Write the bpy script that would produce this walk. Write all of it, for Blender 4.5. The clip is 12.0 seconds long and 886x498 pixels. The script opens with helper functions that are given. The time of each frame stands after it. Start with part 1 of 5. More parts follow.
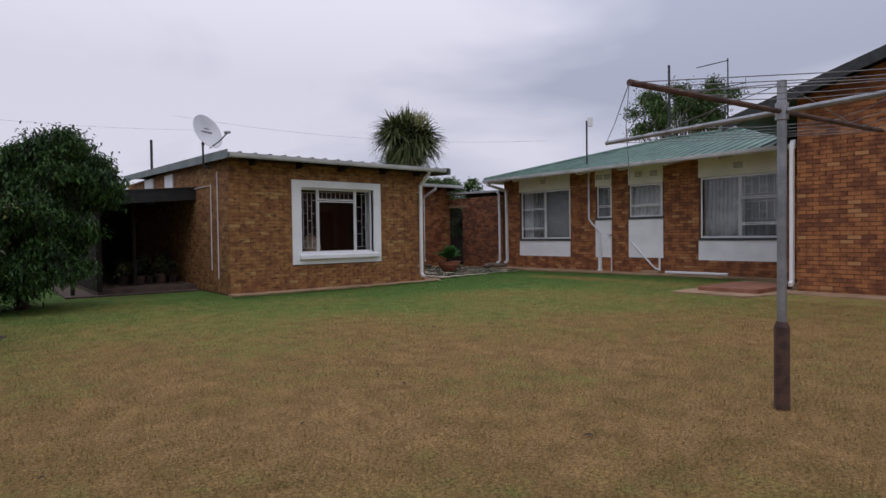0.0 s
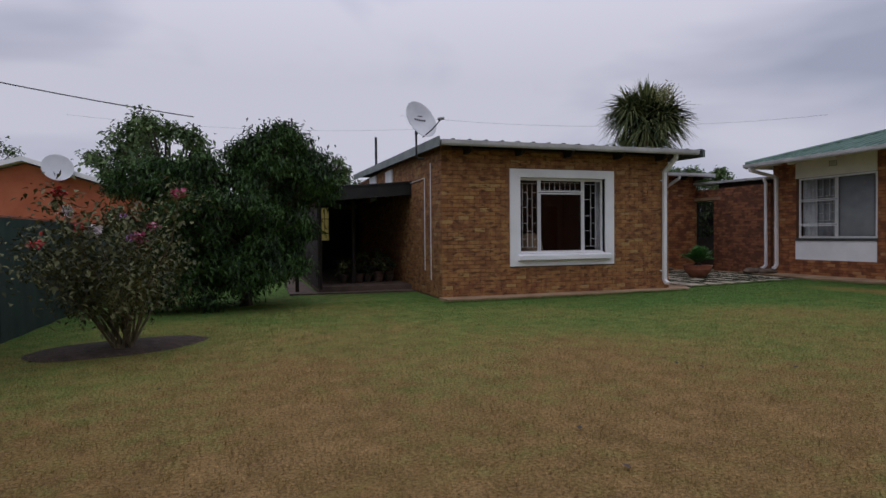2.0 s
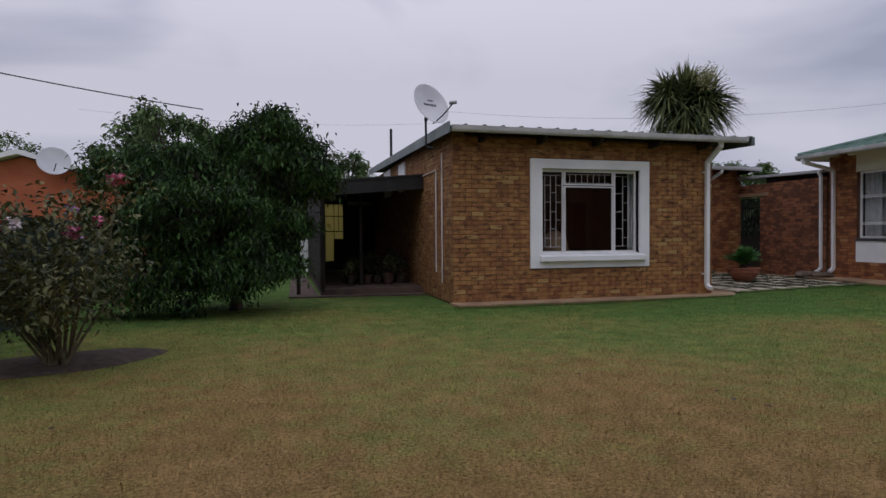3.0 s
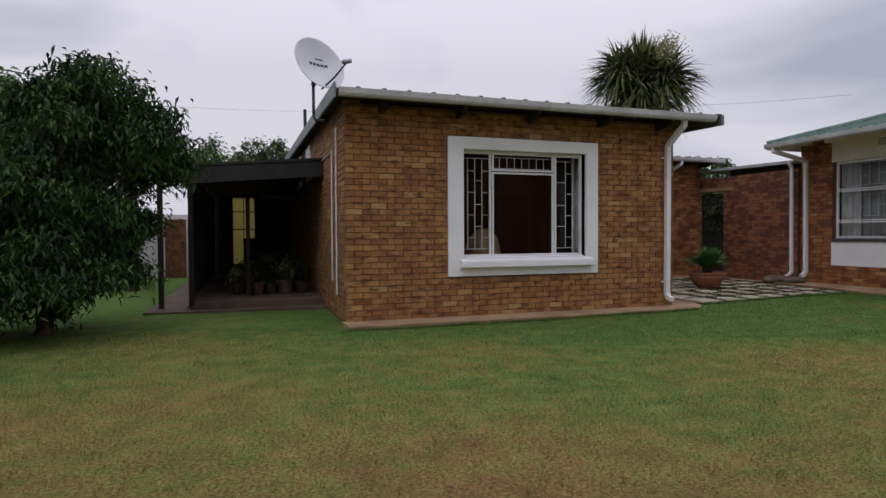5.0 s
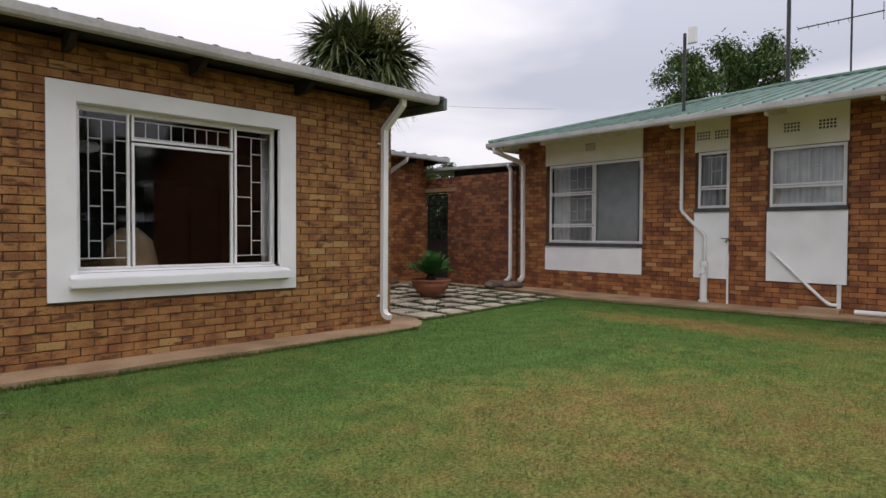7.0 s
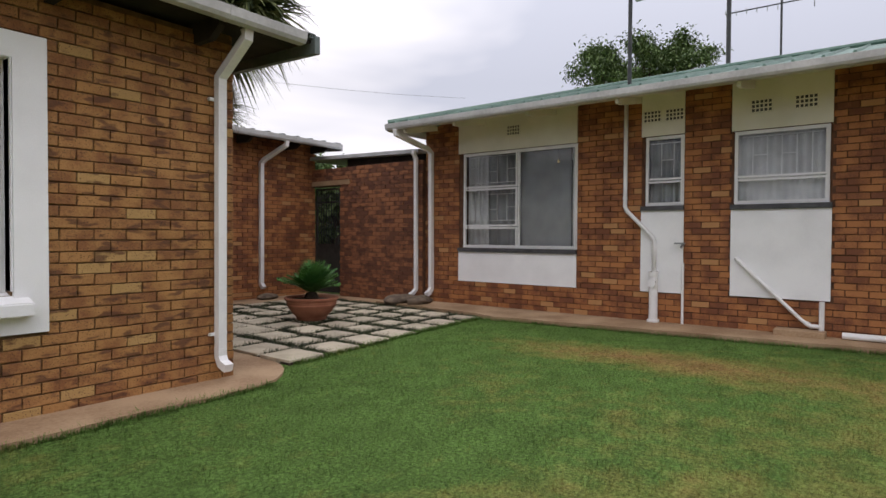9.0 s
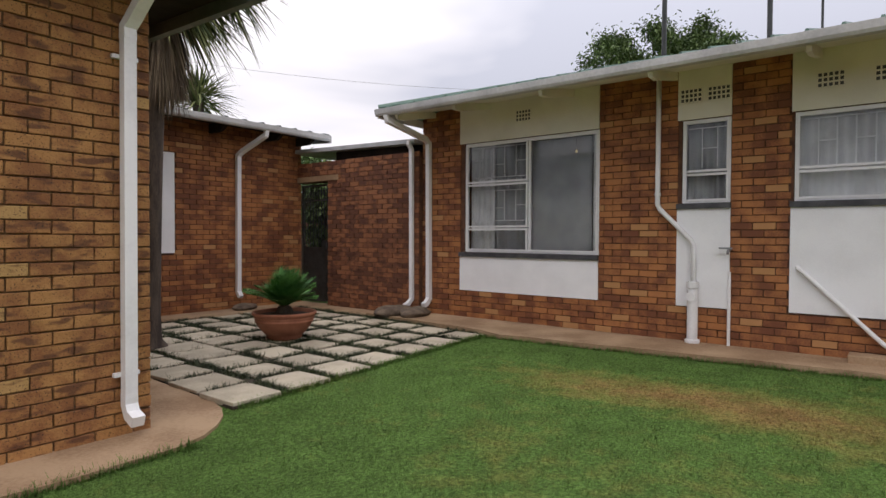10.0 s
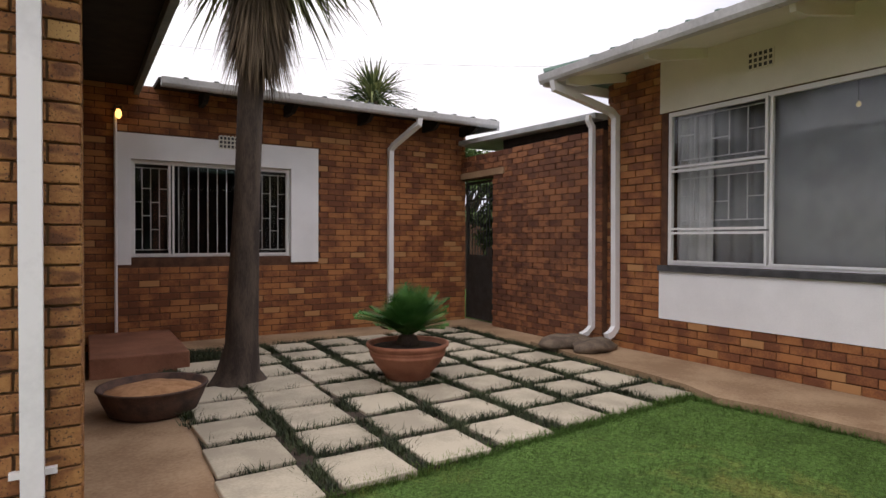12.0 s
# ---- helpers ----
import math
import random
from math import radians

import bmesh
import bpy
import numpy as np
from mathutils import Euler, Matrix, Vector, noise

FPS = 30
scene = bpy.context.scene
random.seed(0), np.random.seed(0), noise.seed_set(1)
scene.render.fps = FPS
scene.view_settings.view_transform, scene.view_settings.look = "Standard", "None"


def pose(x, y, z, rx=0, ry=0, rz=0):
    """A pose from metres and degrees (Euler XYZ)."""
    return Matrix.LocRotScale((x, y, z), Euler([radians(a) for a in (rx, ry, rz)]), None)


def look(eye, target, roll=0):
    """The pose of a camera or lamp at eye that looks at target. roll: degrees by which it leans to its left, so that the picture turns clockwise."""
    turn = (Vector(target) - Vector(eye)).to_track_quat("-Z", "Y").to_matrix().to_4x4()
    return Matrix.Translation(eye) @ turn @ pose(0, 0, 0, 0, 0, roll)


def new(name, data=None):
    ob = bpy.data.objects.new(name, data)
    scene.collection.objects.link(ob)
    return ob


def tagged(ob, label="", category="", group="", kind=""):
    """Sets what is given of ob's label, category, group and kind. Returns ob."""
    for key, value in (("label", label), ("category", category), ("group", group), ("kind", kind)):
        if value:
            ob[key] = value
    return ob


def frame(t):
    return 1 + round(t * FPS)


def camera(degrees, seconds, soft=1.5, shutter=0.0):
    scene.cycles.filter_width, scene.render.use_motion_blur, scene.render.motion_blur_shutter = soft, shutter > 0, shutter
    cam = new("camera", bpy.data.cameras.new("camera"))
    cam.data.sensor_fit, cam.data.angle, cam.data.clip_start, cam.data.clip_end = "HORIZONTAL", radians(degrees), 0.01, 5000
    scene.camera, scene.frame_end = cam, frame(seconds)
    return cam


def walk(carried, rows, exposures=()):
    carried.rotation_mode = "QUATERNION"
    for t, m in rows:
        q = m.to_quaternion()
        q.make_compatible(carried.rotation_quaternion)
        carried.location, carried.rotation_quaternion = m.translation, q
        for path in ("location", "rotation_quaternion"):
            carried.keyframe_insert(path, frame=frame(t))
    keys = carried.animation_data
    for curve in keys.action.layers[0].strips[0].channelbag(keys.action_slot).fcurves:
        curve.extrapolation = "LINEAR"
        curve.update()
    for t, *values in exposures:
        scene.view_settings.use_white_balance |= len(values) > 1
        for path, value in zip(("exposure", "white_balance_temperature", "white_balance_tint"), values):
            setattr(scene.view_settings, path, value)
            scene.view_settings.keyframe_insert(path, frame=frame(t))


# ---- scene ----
cam = camera(74.2, 12.0)
PATH = [
    (0, (0.025, -0.843, 1.297), (1.297, 0.699, 1.25), -0.8),
    (0.5, (0.244, -0.456, 1.303), (1.347, 1.212, 1.257), -0.8),
    (1, (0.493, 0.008, 1.304), (1.376, 1.803, 1.258), -0.7),
    (1.5, (0.743, 0.497, 1.294), (1.454, 2.366, 1.248), -0.6),
    (2, (1.063, 1.011, 1.279), (1.677, 2.914, 1.236), -0.6),
    (2.5, (1.369, 1.514, 1.262), (1.911, 3.439, 1.219), -0.5),
    (2.7, (1.529, 1.759, 1.252), (2.043, 3.691, 1.208), -0.4),
    (4.5, (2.975, 3.621, 1.247), (3.513, 5.546, 1.199), -0.4),
    (5, (3.351, 4.152, 1.243), (3.989, 6.047, 1.195), -0.3),
    (5.5, (3.702, 4.589, 1.251), (4.52, 6.413, 1.202), -0.1),
    (6, (4.16, 4.996, 1.277), (5.186, 6.712, 1.223), 0.1),
    (6.5, (4.632, 5.421, 1.296), (5.808, 7.038, 1.241), 0.3),
    (7, (5.082, 5.86, 1.276), (6.459, 7.31, 1.228), 0.3),
    (7.5, (5.504, 6.268, 1.285), (6.988, 7.608, 1.24), 0.3),
    (9.5, (7.645, 7.85, 1.332), (9.237, 9.06, 1.29), 0.3),
    (10, (8.221, 8.2, 1.355), (9.793, 9.436, 1.313), 0.3),
    (10.5, (8.733, 8.538, 1.377), (10.241, 9.851, 1.336), 0.3),
    (11, (9.283, 8.805, 1.396), (10.658, 10.256, 1.353), 0.1),
    (11.5, (9.751, 9.051, 1.389), (10.956, 10.646, 1.348), 0.1),
    (12, (10.115, 9.339, 1.384), (11.158, 11.046, 1.354), 0.2),
]
EXPOSURES = [(0, -0.53, 6110, 17), (0.5, -0.65, 6090, 17), (2.0, -0.81, 6060, 17), (4.5, -0.64, 6250, 16), (6.5, -0.15, 6600, 13), (9.5, 0.11, 6700, 13), (11, 0.20, 6800, 15), (12, 0.27, 6800, 15)]
walk(cam, [(t, look(eye, target, roll)) for t, eye, target, roll in PATH], EXPOSURES)

# ---- overcast daylight ----
SUN_ELEVATION, SUN_AZIMUTH = 52, 226
world = bpy.data.worlds.new("overcast_sky")
scene.world = world
world.use_nodes = True
wn, wl = world.node_tree.nodes, world.node_tree.links
wn.clear()
w_out = wn.new("ShaderNodeOutputWorld")
w_bg = wn.new("ShaderNodeBackground")
w_sky = wn.new("ShaderNodeTexSky")
w_sky.sky_type, w_sky.sun_disc = "NISHITA", False
w_sky.sun_elevation, w_sky.sun_rotation = radians(SUN_ELEVATION), radians(SUN_AZIMUTH)
w_co = wn.new("ShaderNodeTexCoord")
w_map = wn.new("ShaderNodeMapping")
w_map.inputs["Scale"].default_value = (1.3, 1.3, 3.2)
w_n = wn.new("ShaderNodeTexNoise")
w_n.inputs["Scale"].default_value, w_n.inputs["Detail"].default_value = 1.1, 4.0
w_n.inputs["Roughness"].default_value, w_n.inputs["Distortion"].default_value = 0.5, 0.5
w_ramp = wn.new("ShaderNodeValToRGB")
w_ramp.color_ramp.elements[0].position, w_ramp.color_ramp.elements[0].color = 0.40, (7.1, 7.5, 8.8, 1)
w_ramp.color_ramp.elements[1].position, w_ramp.color_ramp.elements[1].color = 0.59, (12.0, 11.9, 12.6, 1)
w_sep = wn.new("ShaderNodeSeparateXYZ")
w_zen = wn.new("ShaderNodeMapRange")
w_zen.inputs["From Min"].default_value, w_zen.inputs["From Max"].default_value = 0.25, 1.0
w_zen.inputs["To Min"].default_value, w_zen.inputs["To Max"].default_value = 1.0, 2.05
w_mul = wn.new("ShaderNodeVectorMath")
w_mul.operation = "SCALE"
w_mix = wn.new("ShaderNodeMix")
w_mix.data_type = "RGBA"
w_mix.inputs["Factor"].default_value = 0.93
wl.new(w_co.outputs["Generated"], w_map.inputs["Vector"])
wl.new(w_map.outputs["Vector"], w_n.inputs["Vector"])
wl.new(w_n.outputs["Fac"], w_ramp.inputs["Fac"])
wl.new(w_co.outputs["Generated"], w_sep.inputs["Vector"])
wl.new(w_sep.outputs["Z"], w_zen.inputs["Value"])
wl.new(w_ramp.outputs["Color"], w_mul.inputs[0])
wl.new(w_zen.outputs["Result"], w_mul.inputs["Scale"])
wl.new(w_sky.outputs["Color"], w_mix.inputs["A"])
wl.new(w_mul.outputs["Vector"], w_mix.inputs["B"])
wl.new(w_mix.outputs["Result"], w_bg.inputs["Color"])
w_bg.inputs["Strength"].default_value = 0.085
wl.new(w_bg.outputs["Background"], w_out.inputs["Surface"])

sun_data = bpy.data.lights.new("sun", "SUN")
sun_data.energy, sun_data.angle, sun_data.color = 0.5, radians(30), (1.0, 0.96, 0.9)
sun = new("sun", sun_data)
_e, _a = radians(SUN_ELEVATION), radians(SUN_AZIMUTH)
sun.matrix_world = look((0, 0, 30), (-math.cos(_e) * math.sin(_a), -math.cos(_e) * math.cos(_a), 30 - math.sin(_e)))


# ---- materials ----
def material(name, dark, light, scale=8.0, rough=0.8, bump=0.2, metal=0.0, fine=90.0, spread=0.0, third=None, spots=0.0, specks=0.0, stretch=(1, 1, 1), soft=(0.35, 0.65)):
    """Two colours mixed by coarse and fine noise at world size; spread: how far single pieces differ; third: a colour that some pieces take."""
    m = bpy.data.materials.new(name)
    m.use_nodes = True
    n, l = m.node_tree.nodes, m.node_tree.links
    b = n["Principled BSDF"]
    g = n.new("ShaderNodeNewGeometry")
    mp = n.new("ShaderNodeMapping")
    mp.inputs["Scale"].default_value = stretch
    l.new(g.outputs["Position"], mp.inputs["Vector"])
    c = n.new("ShaderNodeTexNoise")
    c.inputs["Scale"].default_value, c.inputs["Detail"].default_value = scale, 4.0
    f = n.new("ShaderNodeTexNoise")
    f.inputs["Scale"].default_value, f.inputs["Detail"].default_value = fine, 3.0
    for t in (c, f):
        l.new(mp.outputs["Vector"], t.inputs["Vector"])
    a = n.new("ShaderNodeMath")
    a.operation = "MULTIPLY_ADD"
    a.inputs[1].default_value, a.inputs[2].default_value = 0.4, -0.2
    l.new(f.outputs["Fac"], a.inputs[0])
    s = n.new("ShaderNodeMath")
    s.operation = "ADD"
    l.new(a.outputs[0], s.inputs[0])
    l.new(c.outputs["Fac"], s.inputs[1])
    fac = s
    if spread:
        o = n.new("ShaderNodeObjectInfo")
        q = n.new("ShaderNodeMath")
        q.operation = "ADD"
        l.new(o.outputs["Random"], q.inputs[0])
        l.new(g.outputs["Random Per Island"], q.inputs[1])
        fr = n.new("ShaderNodeMath")
        fr.operation = "FRACT"
        l.new(q.outputs[0], fr.inputs[0])
        sp = n.new("ShaderNodeMath")
        sp.operation = "MULTIPLY_ADD"
        sp.inputs[1].default_value = spread
        l.new(fr.outputs[0], sp.inputs[0])
        ss = n.new("ShaderNodeMath")
        ss.operation = "SUBTRACT"
        ss.inputs[1].default_value = spread / 2
        l.new(s.outputs[0], ss.inputs[0])
        l.new(ss.outputs[0], sp.inputs[2])
        fac = sp
    r = n.new("ShaderNodeValToRGB")
    r.color_ramp.elements[0].position, r.color_ramp.elements[0].color = soft[0], (*dark, 1)
    r.color_ramp.elements[1].position, r.color_ramp.elements[1].color = soft[1], (*light, 1)
    l.new(fac.outputs[0], r.inputs["Fac"])
    col = r.outputs["Color"]
    if third and spread:
        w = n.new("ShaderNodeMath")
        w.operation = "GREATER_THAN"
        w.inputs[1].default_value = 0.94
        f2 = n.new("ShaderNodeMath")
        f2.operation = "FRACT"
        k = n.new("ShaderNodeMath")
        k.operation = "MULTIPLY"
        k.inputs[1].default_value = 7.31
        l.new(fr.outputs[0], k.inputs[0])
        l.new(k.outputs[0], f2.inputs[0])
        l.new(f2.outputs[0], w.inputs[0])
        mx = n.new("ShaderNodeMix")
        mx.data_type = "RGBA"
        l.new(w.outputs[0], mx.inputs["Factor"])
        l.new(col, mx.inputs["A"])
        mx.inputs["B"].default_value = (*third, 1)
        col = mx.outputs["Result"]
    if spots:
        v = n.new("ShaderNodeTexNoise")
        v.inputs["Scale"].default_value, v.inputs["Detail"].default_value = 6.5, 2.0
        sm = n.new("ShaderNodeMapping")
        sm.inputs["Scale"].default_value, sm.inputs["Location"].default_value = (0.75, 0.75, 2.2), (3, 7, 1)
        l.new(g.outputs["Position"], sm.inputs["Vector"])
        l.new(sm.outputs["Vector"], v.inputs["Vector"])
        vr = n.new("ShaderNodeMapRange")
        vr.inputs["From Min"].default_value, vr.inputs["From Max"].default_value = 0.56, 0.64
        vr.inputs["To Max"].default_value = spots
        l.new(v.outputs["Fac"], vr.inputs["Value"])
        mx = n.new("ShaderNodeMix")
        mx.data_type = "RGBA"
        l.new(vr.outputs["Result"], mx.inputs["Factor"])
        l.new(col, mx.inputs["A"])
        mx.inputs["B"].default_value = (dark[0] * 0.42, dark[1] * 0.38, dark[2] * 0.5, 1)
        col = mx.outputs["Result"]
    if specks:
        v = n.new("ShaderNodeTexNoise")
        v.inputs["Scale"].default_value, v.inputs["Detail"].default_value = 110.0, 1.0
        l.new(g.outputs["Position"], v.inputs["Vector"])
        vr = n.new("ShaderNodeMapRange")
        vr.inputs["From Min"].default_value, vr.inputs["From Max"].default_value = 0.63, 0.68
        vr.inputs["To Max"].default_value = specks
        l.new(v.outputs["Fac"], vr.inputs["Value"])
        mx = n.new("ShaderNodeMix")
        mx.data_type = "RGBA"
        l.new(vr.outputs["Result"], mx.inputs["Factor"])
        l.new(col, mx.inputs["A"])
        mx.inputs["B"].default_value = (0.03, 0.018, 0.012, 1)
        col = mx.outputs["Result"]
    l.new(col, b.inputs["Base Color"])
    b.inputs["Roughness"].default_value, b.inputs["Metallic"].default_value = rough, metal
    if bump:
        bp = n.new("ShaderNodeBump")
        bp.inputs["Strength"].default_value, bp.inputs["Distance"].default_value = bump, 0.01
        l.new(s.outputs[0], bp.inputs["Height"])
        l.new(bp.outputs["Normal"], b.inputs["Normal"])
    return m


def lawn_material(name, gloss, thin=0.0):
    """Green grass near the walls, straw-dry grass in the open, broken up by noise."""
    m = bpy.data.materials.new(name)
    m.use_nodes = True
    n, l = m.node_tree.nodes, m.node_tree.links
    b = n["Principled BSDF"]
    g = n.new("ShaderNodeNewGeometry")
    sp = n.new("ShaderNodeSeparateXYZ")
    l.new(g.outputs["Position"], sp.inputs["Vector"])
    d = n.new("ShaderNodeMath")
    d.operation = "MULTIPLY_ADD"
    d.inputs[1].default_value = 0.5
    l.new(sp.outputs["X"], d.inputs[0])
    l.new(sp.outputs["Y"], d.inputs[2])
    lf = n.new("ShaderNodeMapRange")
    lf.inputs["From Min"].default_value, lf.inputs["From Max"].default_value = 1.6, -1.4
    lf.inputs["To Max"].default_value = 4.2
    l.new(sp.outputs["X"], lf.inputs["Value"])
    d2 = n.new("ShaderNodeMath")
    d2.operation = "ADD"
    l.new(d.outputs[0], d2.inputs[0])
    l.new(lf.outputs["Result"], d2.inputs[1])
    d = d2
    mr = n.new("ShaderNodeMapRange")
    mr.inputs["From Min"].default_value, mr.inputs["From Max"].default_value = 6.0, 16.5
    mr.inputs["To Max"].default_value = 1.7
    l.new(d.outputs[0], mr.inputs["Value"])
    big = n.new("ShaderNodeTexNoise")
    big.inputs["Scale"].default_value, big.inputs["Detail"].default_value = 0.55, 5.0
    fine = n.new("ShaderNodeTexNoise")
    fine.inputs["Scale"].default_value, fine.inputs["Detail"].default_value = 5.5, 6.0
    tiny = n.new("ShaderNodeTexNoise")
    tiny.inputs["Scale"].default_value, tiny.inputs["Detail"].default_value = 42.0, 6.0
    tiny.inputs["Roughness"].default_value = 0.7
    for t in (big, fine, tiny):
        l.new(g.outputs["Position"], t.inputs["Vector"])
    x1 = n.new("ShaderNodeMath")
    x1.operation = "MULTIPLY_ADD"
    x1.inputs[1].default_value = 1.9
    l.new(big.outputs["Fac"], x1.inputs[0])
    l.new(mr.outputs["Result"], x1.inputs[2])
    x2 = n.new("ShaderNodeMath")
    x2.operation = "MULTIPLY_ADD"
    x2.inputs[1].default_value = 1.7
    l.new(fine.outputs["Fac"], x2.inputs[0])
    l.new(x1.outputs[0], x2.inputs[2])
    x3 = n.new("ShaderNodeMath")
    x3.operation = "MULTIPLY_ADD"
    x3.inputs[1].default_value = 0.5
    l.new(g.outputs["Random Per Island"], x3.inputs[0])
    l.new(x2.outputs[0], x3.inputs[2])
    r = n.new("ShaderNodeValToRGB")
    stops = ((0.16, (0.43, 0.275, 0.115)), (0.38, (0.345, 0.222, 0.083)), (0.54, (0.315, 0.258, 0.083)), (0.72, (0.235, 0.262, 0.07)), (0.95, (0.13, 0.232, 0.055)))
    while len(r.color_ramp.elements) < len(stops):
        r.color_ramp.elements.new(0.5)
    for el, (p, c) in zip(r.color_ramp.elements, stops):
        el.position, el.color = p, (*c, 1)
    # two worn, dry patches: a trodden strip along the house and one in the open
    for scale, centre, reach, loss in (((1, 0.2, 0), (13.1, 1.85, 0), (0.1, 0.75), -1.25), ((0.7, 1.0, 0), (6.45, 8.0, 0), (0.1, 1.5), -0.5)):
        squash = n.new("ShaderNodeVectorMath")
        squash.operation = "MULTIPLY"
        squash.inputs[1].default_value = scale
        l.new(g.outputs["Position"], squash.inputs[0])
        far = n.new("ShaderNodeVectorMath")
        far.operation = "DISTANCE"
        far.inputs[1].default_value = centre
        l.new(squash.outputs["Vector"], far.inputs[0])
        worn = n.new("ShaderNodeMapRange")
        worn.inputs["From Min"].default_value, worn.inputs["From Max"].default_value = reach
        worn.inputs["To Min"].default_value, worn.inputs["To Max"].default_value = loss, 0.0
        l.new(far.outputs["Value"], worn.inputs["Value"])
        x4 = n.new("ShaderNodeMath")
        x4.operation = "ADD"
        l.new(x3.outputs[0], x4.inputs[0])
        l.new(worn.outputs["Result"], x4.inputs[1])
        x3 = x4
    sc = n.new("ShaderNodeMath")
    sc.operation = "MULTIPLY_ADD"
    sc.inputs[1].default_value, sc.inputs[2].default_value = 0.4, -0.48
    l.new(x3.outputs[0], sc.inputs[0])
    l.new(sc.outputs[0], r.inputs["Fac"])
    br = n.new("ShaderNodeMapRange")
    br.inputs["From Min"].default_value, br.inputs["From Max"].default_value = 0.3, 0.7
    br.inputs["To Min"].default_value, br.inputs["To Max"].default_value = 0.35, 1.65
    l.new(tiny.outputs["Fac"], br.inputs["Value"])
    blot = n.new("ShaderNodeTexNoise")
    blot.inputs["Scale"].default_value, blot.inputs["Detail"].default_value = 3.2, 5.0
    l.new(g.outputs["Position"], blot.inputs["Vector"])
    bm2 = n.new("ShaderNodeMapRange")
    bm2.inputs["From Min"].default_value, bm2.inputs["From Max"].default_value = 0.3, 0.7
    bm2.inputs["To Min"].default_value, bm2.inputs["To Max"].default_value = 0.84, 1.16
    l.new(blot.outputs["Fac"], bm2.inputs["Value"])
    both = n.new("ShaderNodeMath")
    both.operation = "MULTIPLY"
    l.new(br.outputs["Result"], both.inputs[0])
    l.new(bm2.outputs["Result"], both.inputs[1])
    vm = n.new("ShaderNodeVectorMath")
    vm.operation = "SCALE"
    l.new(r.outputs["Color"], vm.inputs[0])
    l.new(both.outputs[0], vm.inputs["Scale"])
    l.new(vm.outputs["Vector"], b.inputs["Base Color"])
    b.inputs["Roughness"].default_value = 0.85
    if thin:
        tr = n.new("ShaderNodeBsdfTranslucent")
        l.new(vm.outputs["Vector"], tr.inputs["Color"])
        mixed = n.new("ShaderNodeMixShader")
        mixed.inputs["Fac"].default_value = thin
        l.new(b.outputs["BSDF"], mixed.inputs[1])
        l.new(tr.outputs["BSDF"], mixed.inputs[2])
        l.new(mixed.outputs["Shader"], n["Material Output"].inputs["Surface"])
    b.inputs["Specular IOR Level"].default_value = gloss
    bp = n.new("ShaderNodeBump")
    bp.inputs["Strength"].default_value, bp.inputs["Distance"].default_value = 1.0, 0.05
    l.new(tiny.outputs["Fac"], bp.inputs["Height"])
    l.new(bp.outputs["Normal"], b.inputs["Normal"])
    return m


def glass_material():
    m = bpy.data.materials.new("window_glass")
    m.use_nodes = True
    b = m.node_tree.nodes["Principled BSDF"]
    b.inputs["Transmission Weight"].default_value = 1.0
    b.inputs["Roughness"].default_value, b.inputs["IOR"].default_value = 0.0, 1.36
    b.inputs["Base Color"].default_value = (0.94, 0.96, 0.96, 1)
    return m


def leaf_material(name, dark, light):
    m = material(name, dark, light, 2.5, 0.68, 0.0, spread=0.5, fine=30)
    m.node_tree.nodes["Principled BSDF"].inputs["Specular IOR Level"].default_value = 0.35
    return m


TAN_BRICK = material("tan_face_brick", (0.228, 0.094, 0.033), (0.385, 0.192, 0.064), 7, 0.85, 0.9, spread=0.2, fine=60, spots=0.8, specks=0.75, third=(0.41, 0.245, 0.09))
RED_BRICK = material("red_brown_face_brick", (0.165, 0.056, 0.023), (0.385, 0.155, 0.052), 4, 0.8, 0.4, spread=0.28, fine=60, third=(0.42, 0.21, 0.082))
ROUGH_BRICK = material("rough_red_clay_brick", (0.13, 0.05, 0.026), (0.28, 0.115, 0.05), 6, 0.9, 0.8, spread=0.5, fine=50, spots=0.5)
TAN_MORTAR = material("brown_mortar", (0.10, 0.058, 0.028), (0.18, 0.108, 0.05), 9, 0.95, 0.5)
RED_MORTAR = material("dark_red_mortar", (0.07, 0.032, 0.018), (0.13, 0.06, 0.032), 9, 0.95, 0.5)
WHITE_PLASTER = material("white_painted_plaster", (0.74, 0.745, 0.75), (0.85, 0.855, 0.86), 2.0, 0.75, 0.25, fine=120, soft=(0.2, 0.6))
CREAM_PLASTER = material("cream_painted_plaster", (0.68, 0.66, 0.56), (0.78, 0.76, 0.66), 2.0, 0.75, 0.25, fine=120)
WHITE_PAINT = material("white_gloss_paint", (0.70, 0.70, 0.70), (0.82, 0.82, 0.82), 3.0, 0.4, 0.1, fine=40, soft=(0.2, 0.55))
GUTTER_PAINT = material("weathered_white_gutter", (0.42, 0.42, 0.42), (0.58, 0.58, 0.58), 2.0, 0.5, 0.15, fine=30)
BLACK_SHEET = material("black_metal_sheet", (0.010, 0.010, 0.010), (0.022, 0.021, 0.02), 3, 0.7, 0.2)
GREY_FASCIA = material("weathered_grey_fascia", (0.30, 0.31, 0.31), (0.44, 0.45, 0.45), 3.0, 0.5, 0.15)
DARK_TIMBER = material("near_black_timber", (0.012, 0.008, 0.006), (0.028, 0.019, 0.014), 6, 0.95, 0.4, stretch=(1, 1, 0.3))
GREEN_ROOF = material("green_painted_metal_roof", (0.065, 0.13, 0.10), (0.12, 0.21, 0.165), 1.6, 0.5, 0.1, fine=20)
GREY_ROOF = material("grey_green_metal_roof", (0.10, 0.13, 0.125), (0.19, 0.22, 0.21), 1.6, 0.5, 0.1, fine=20)
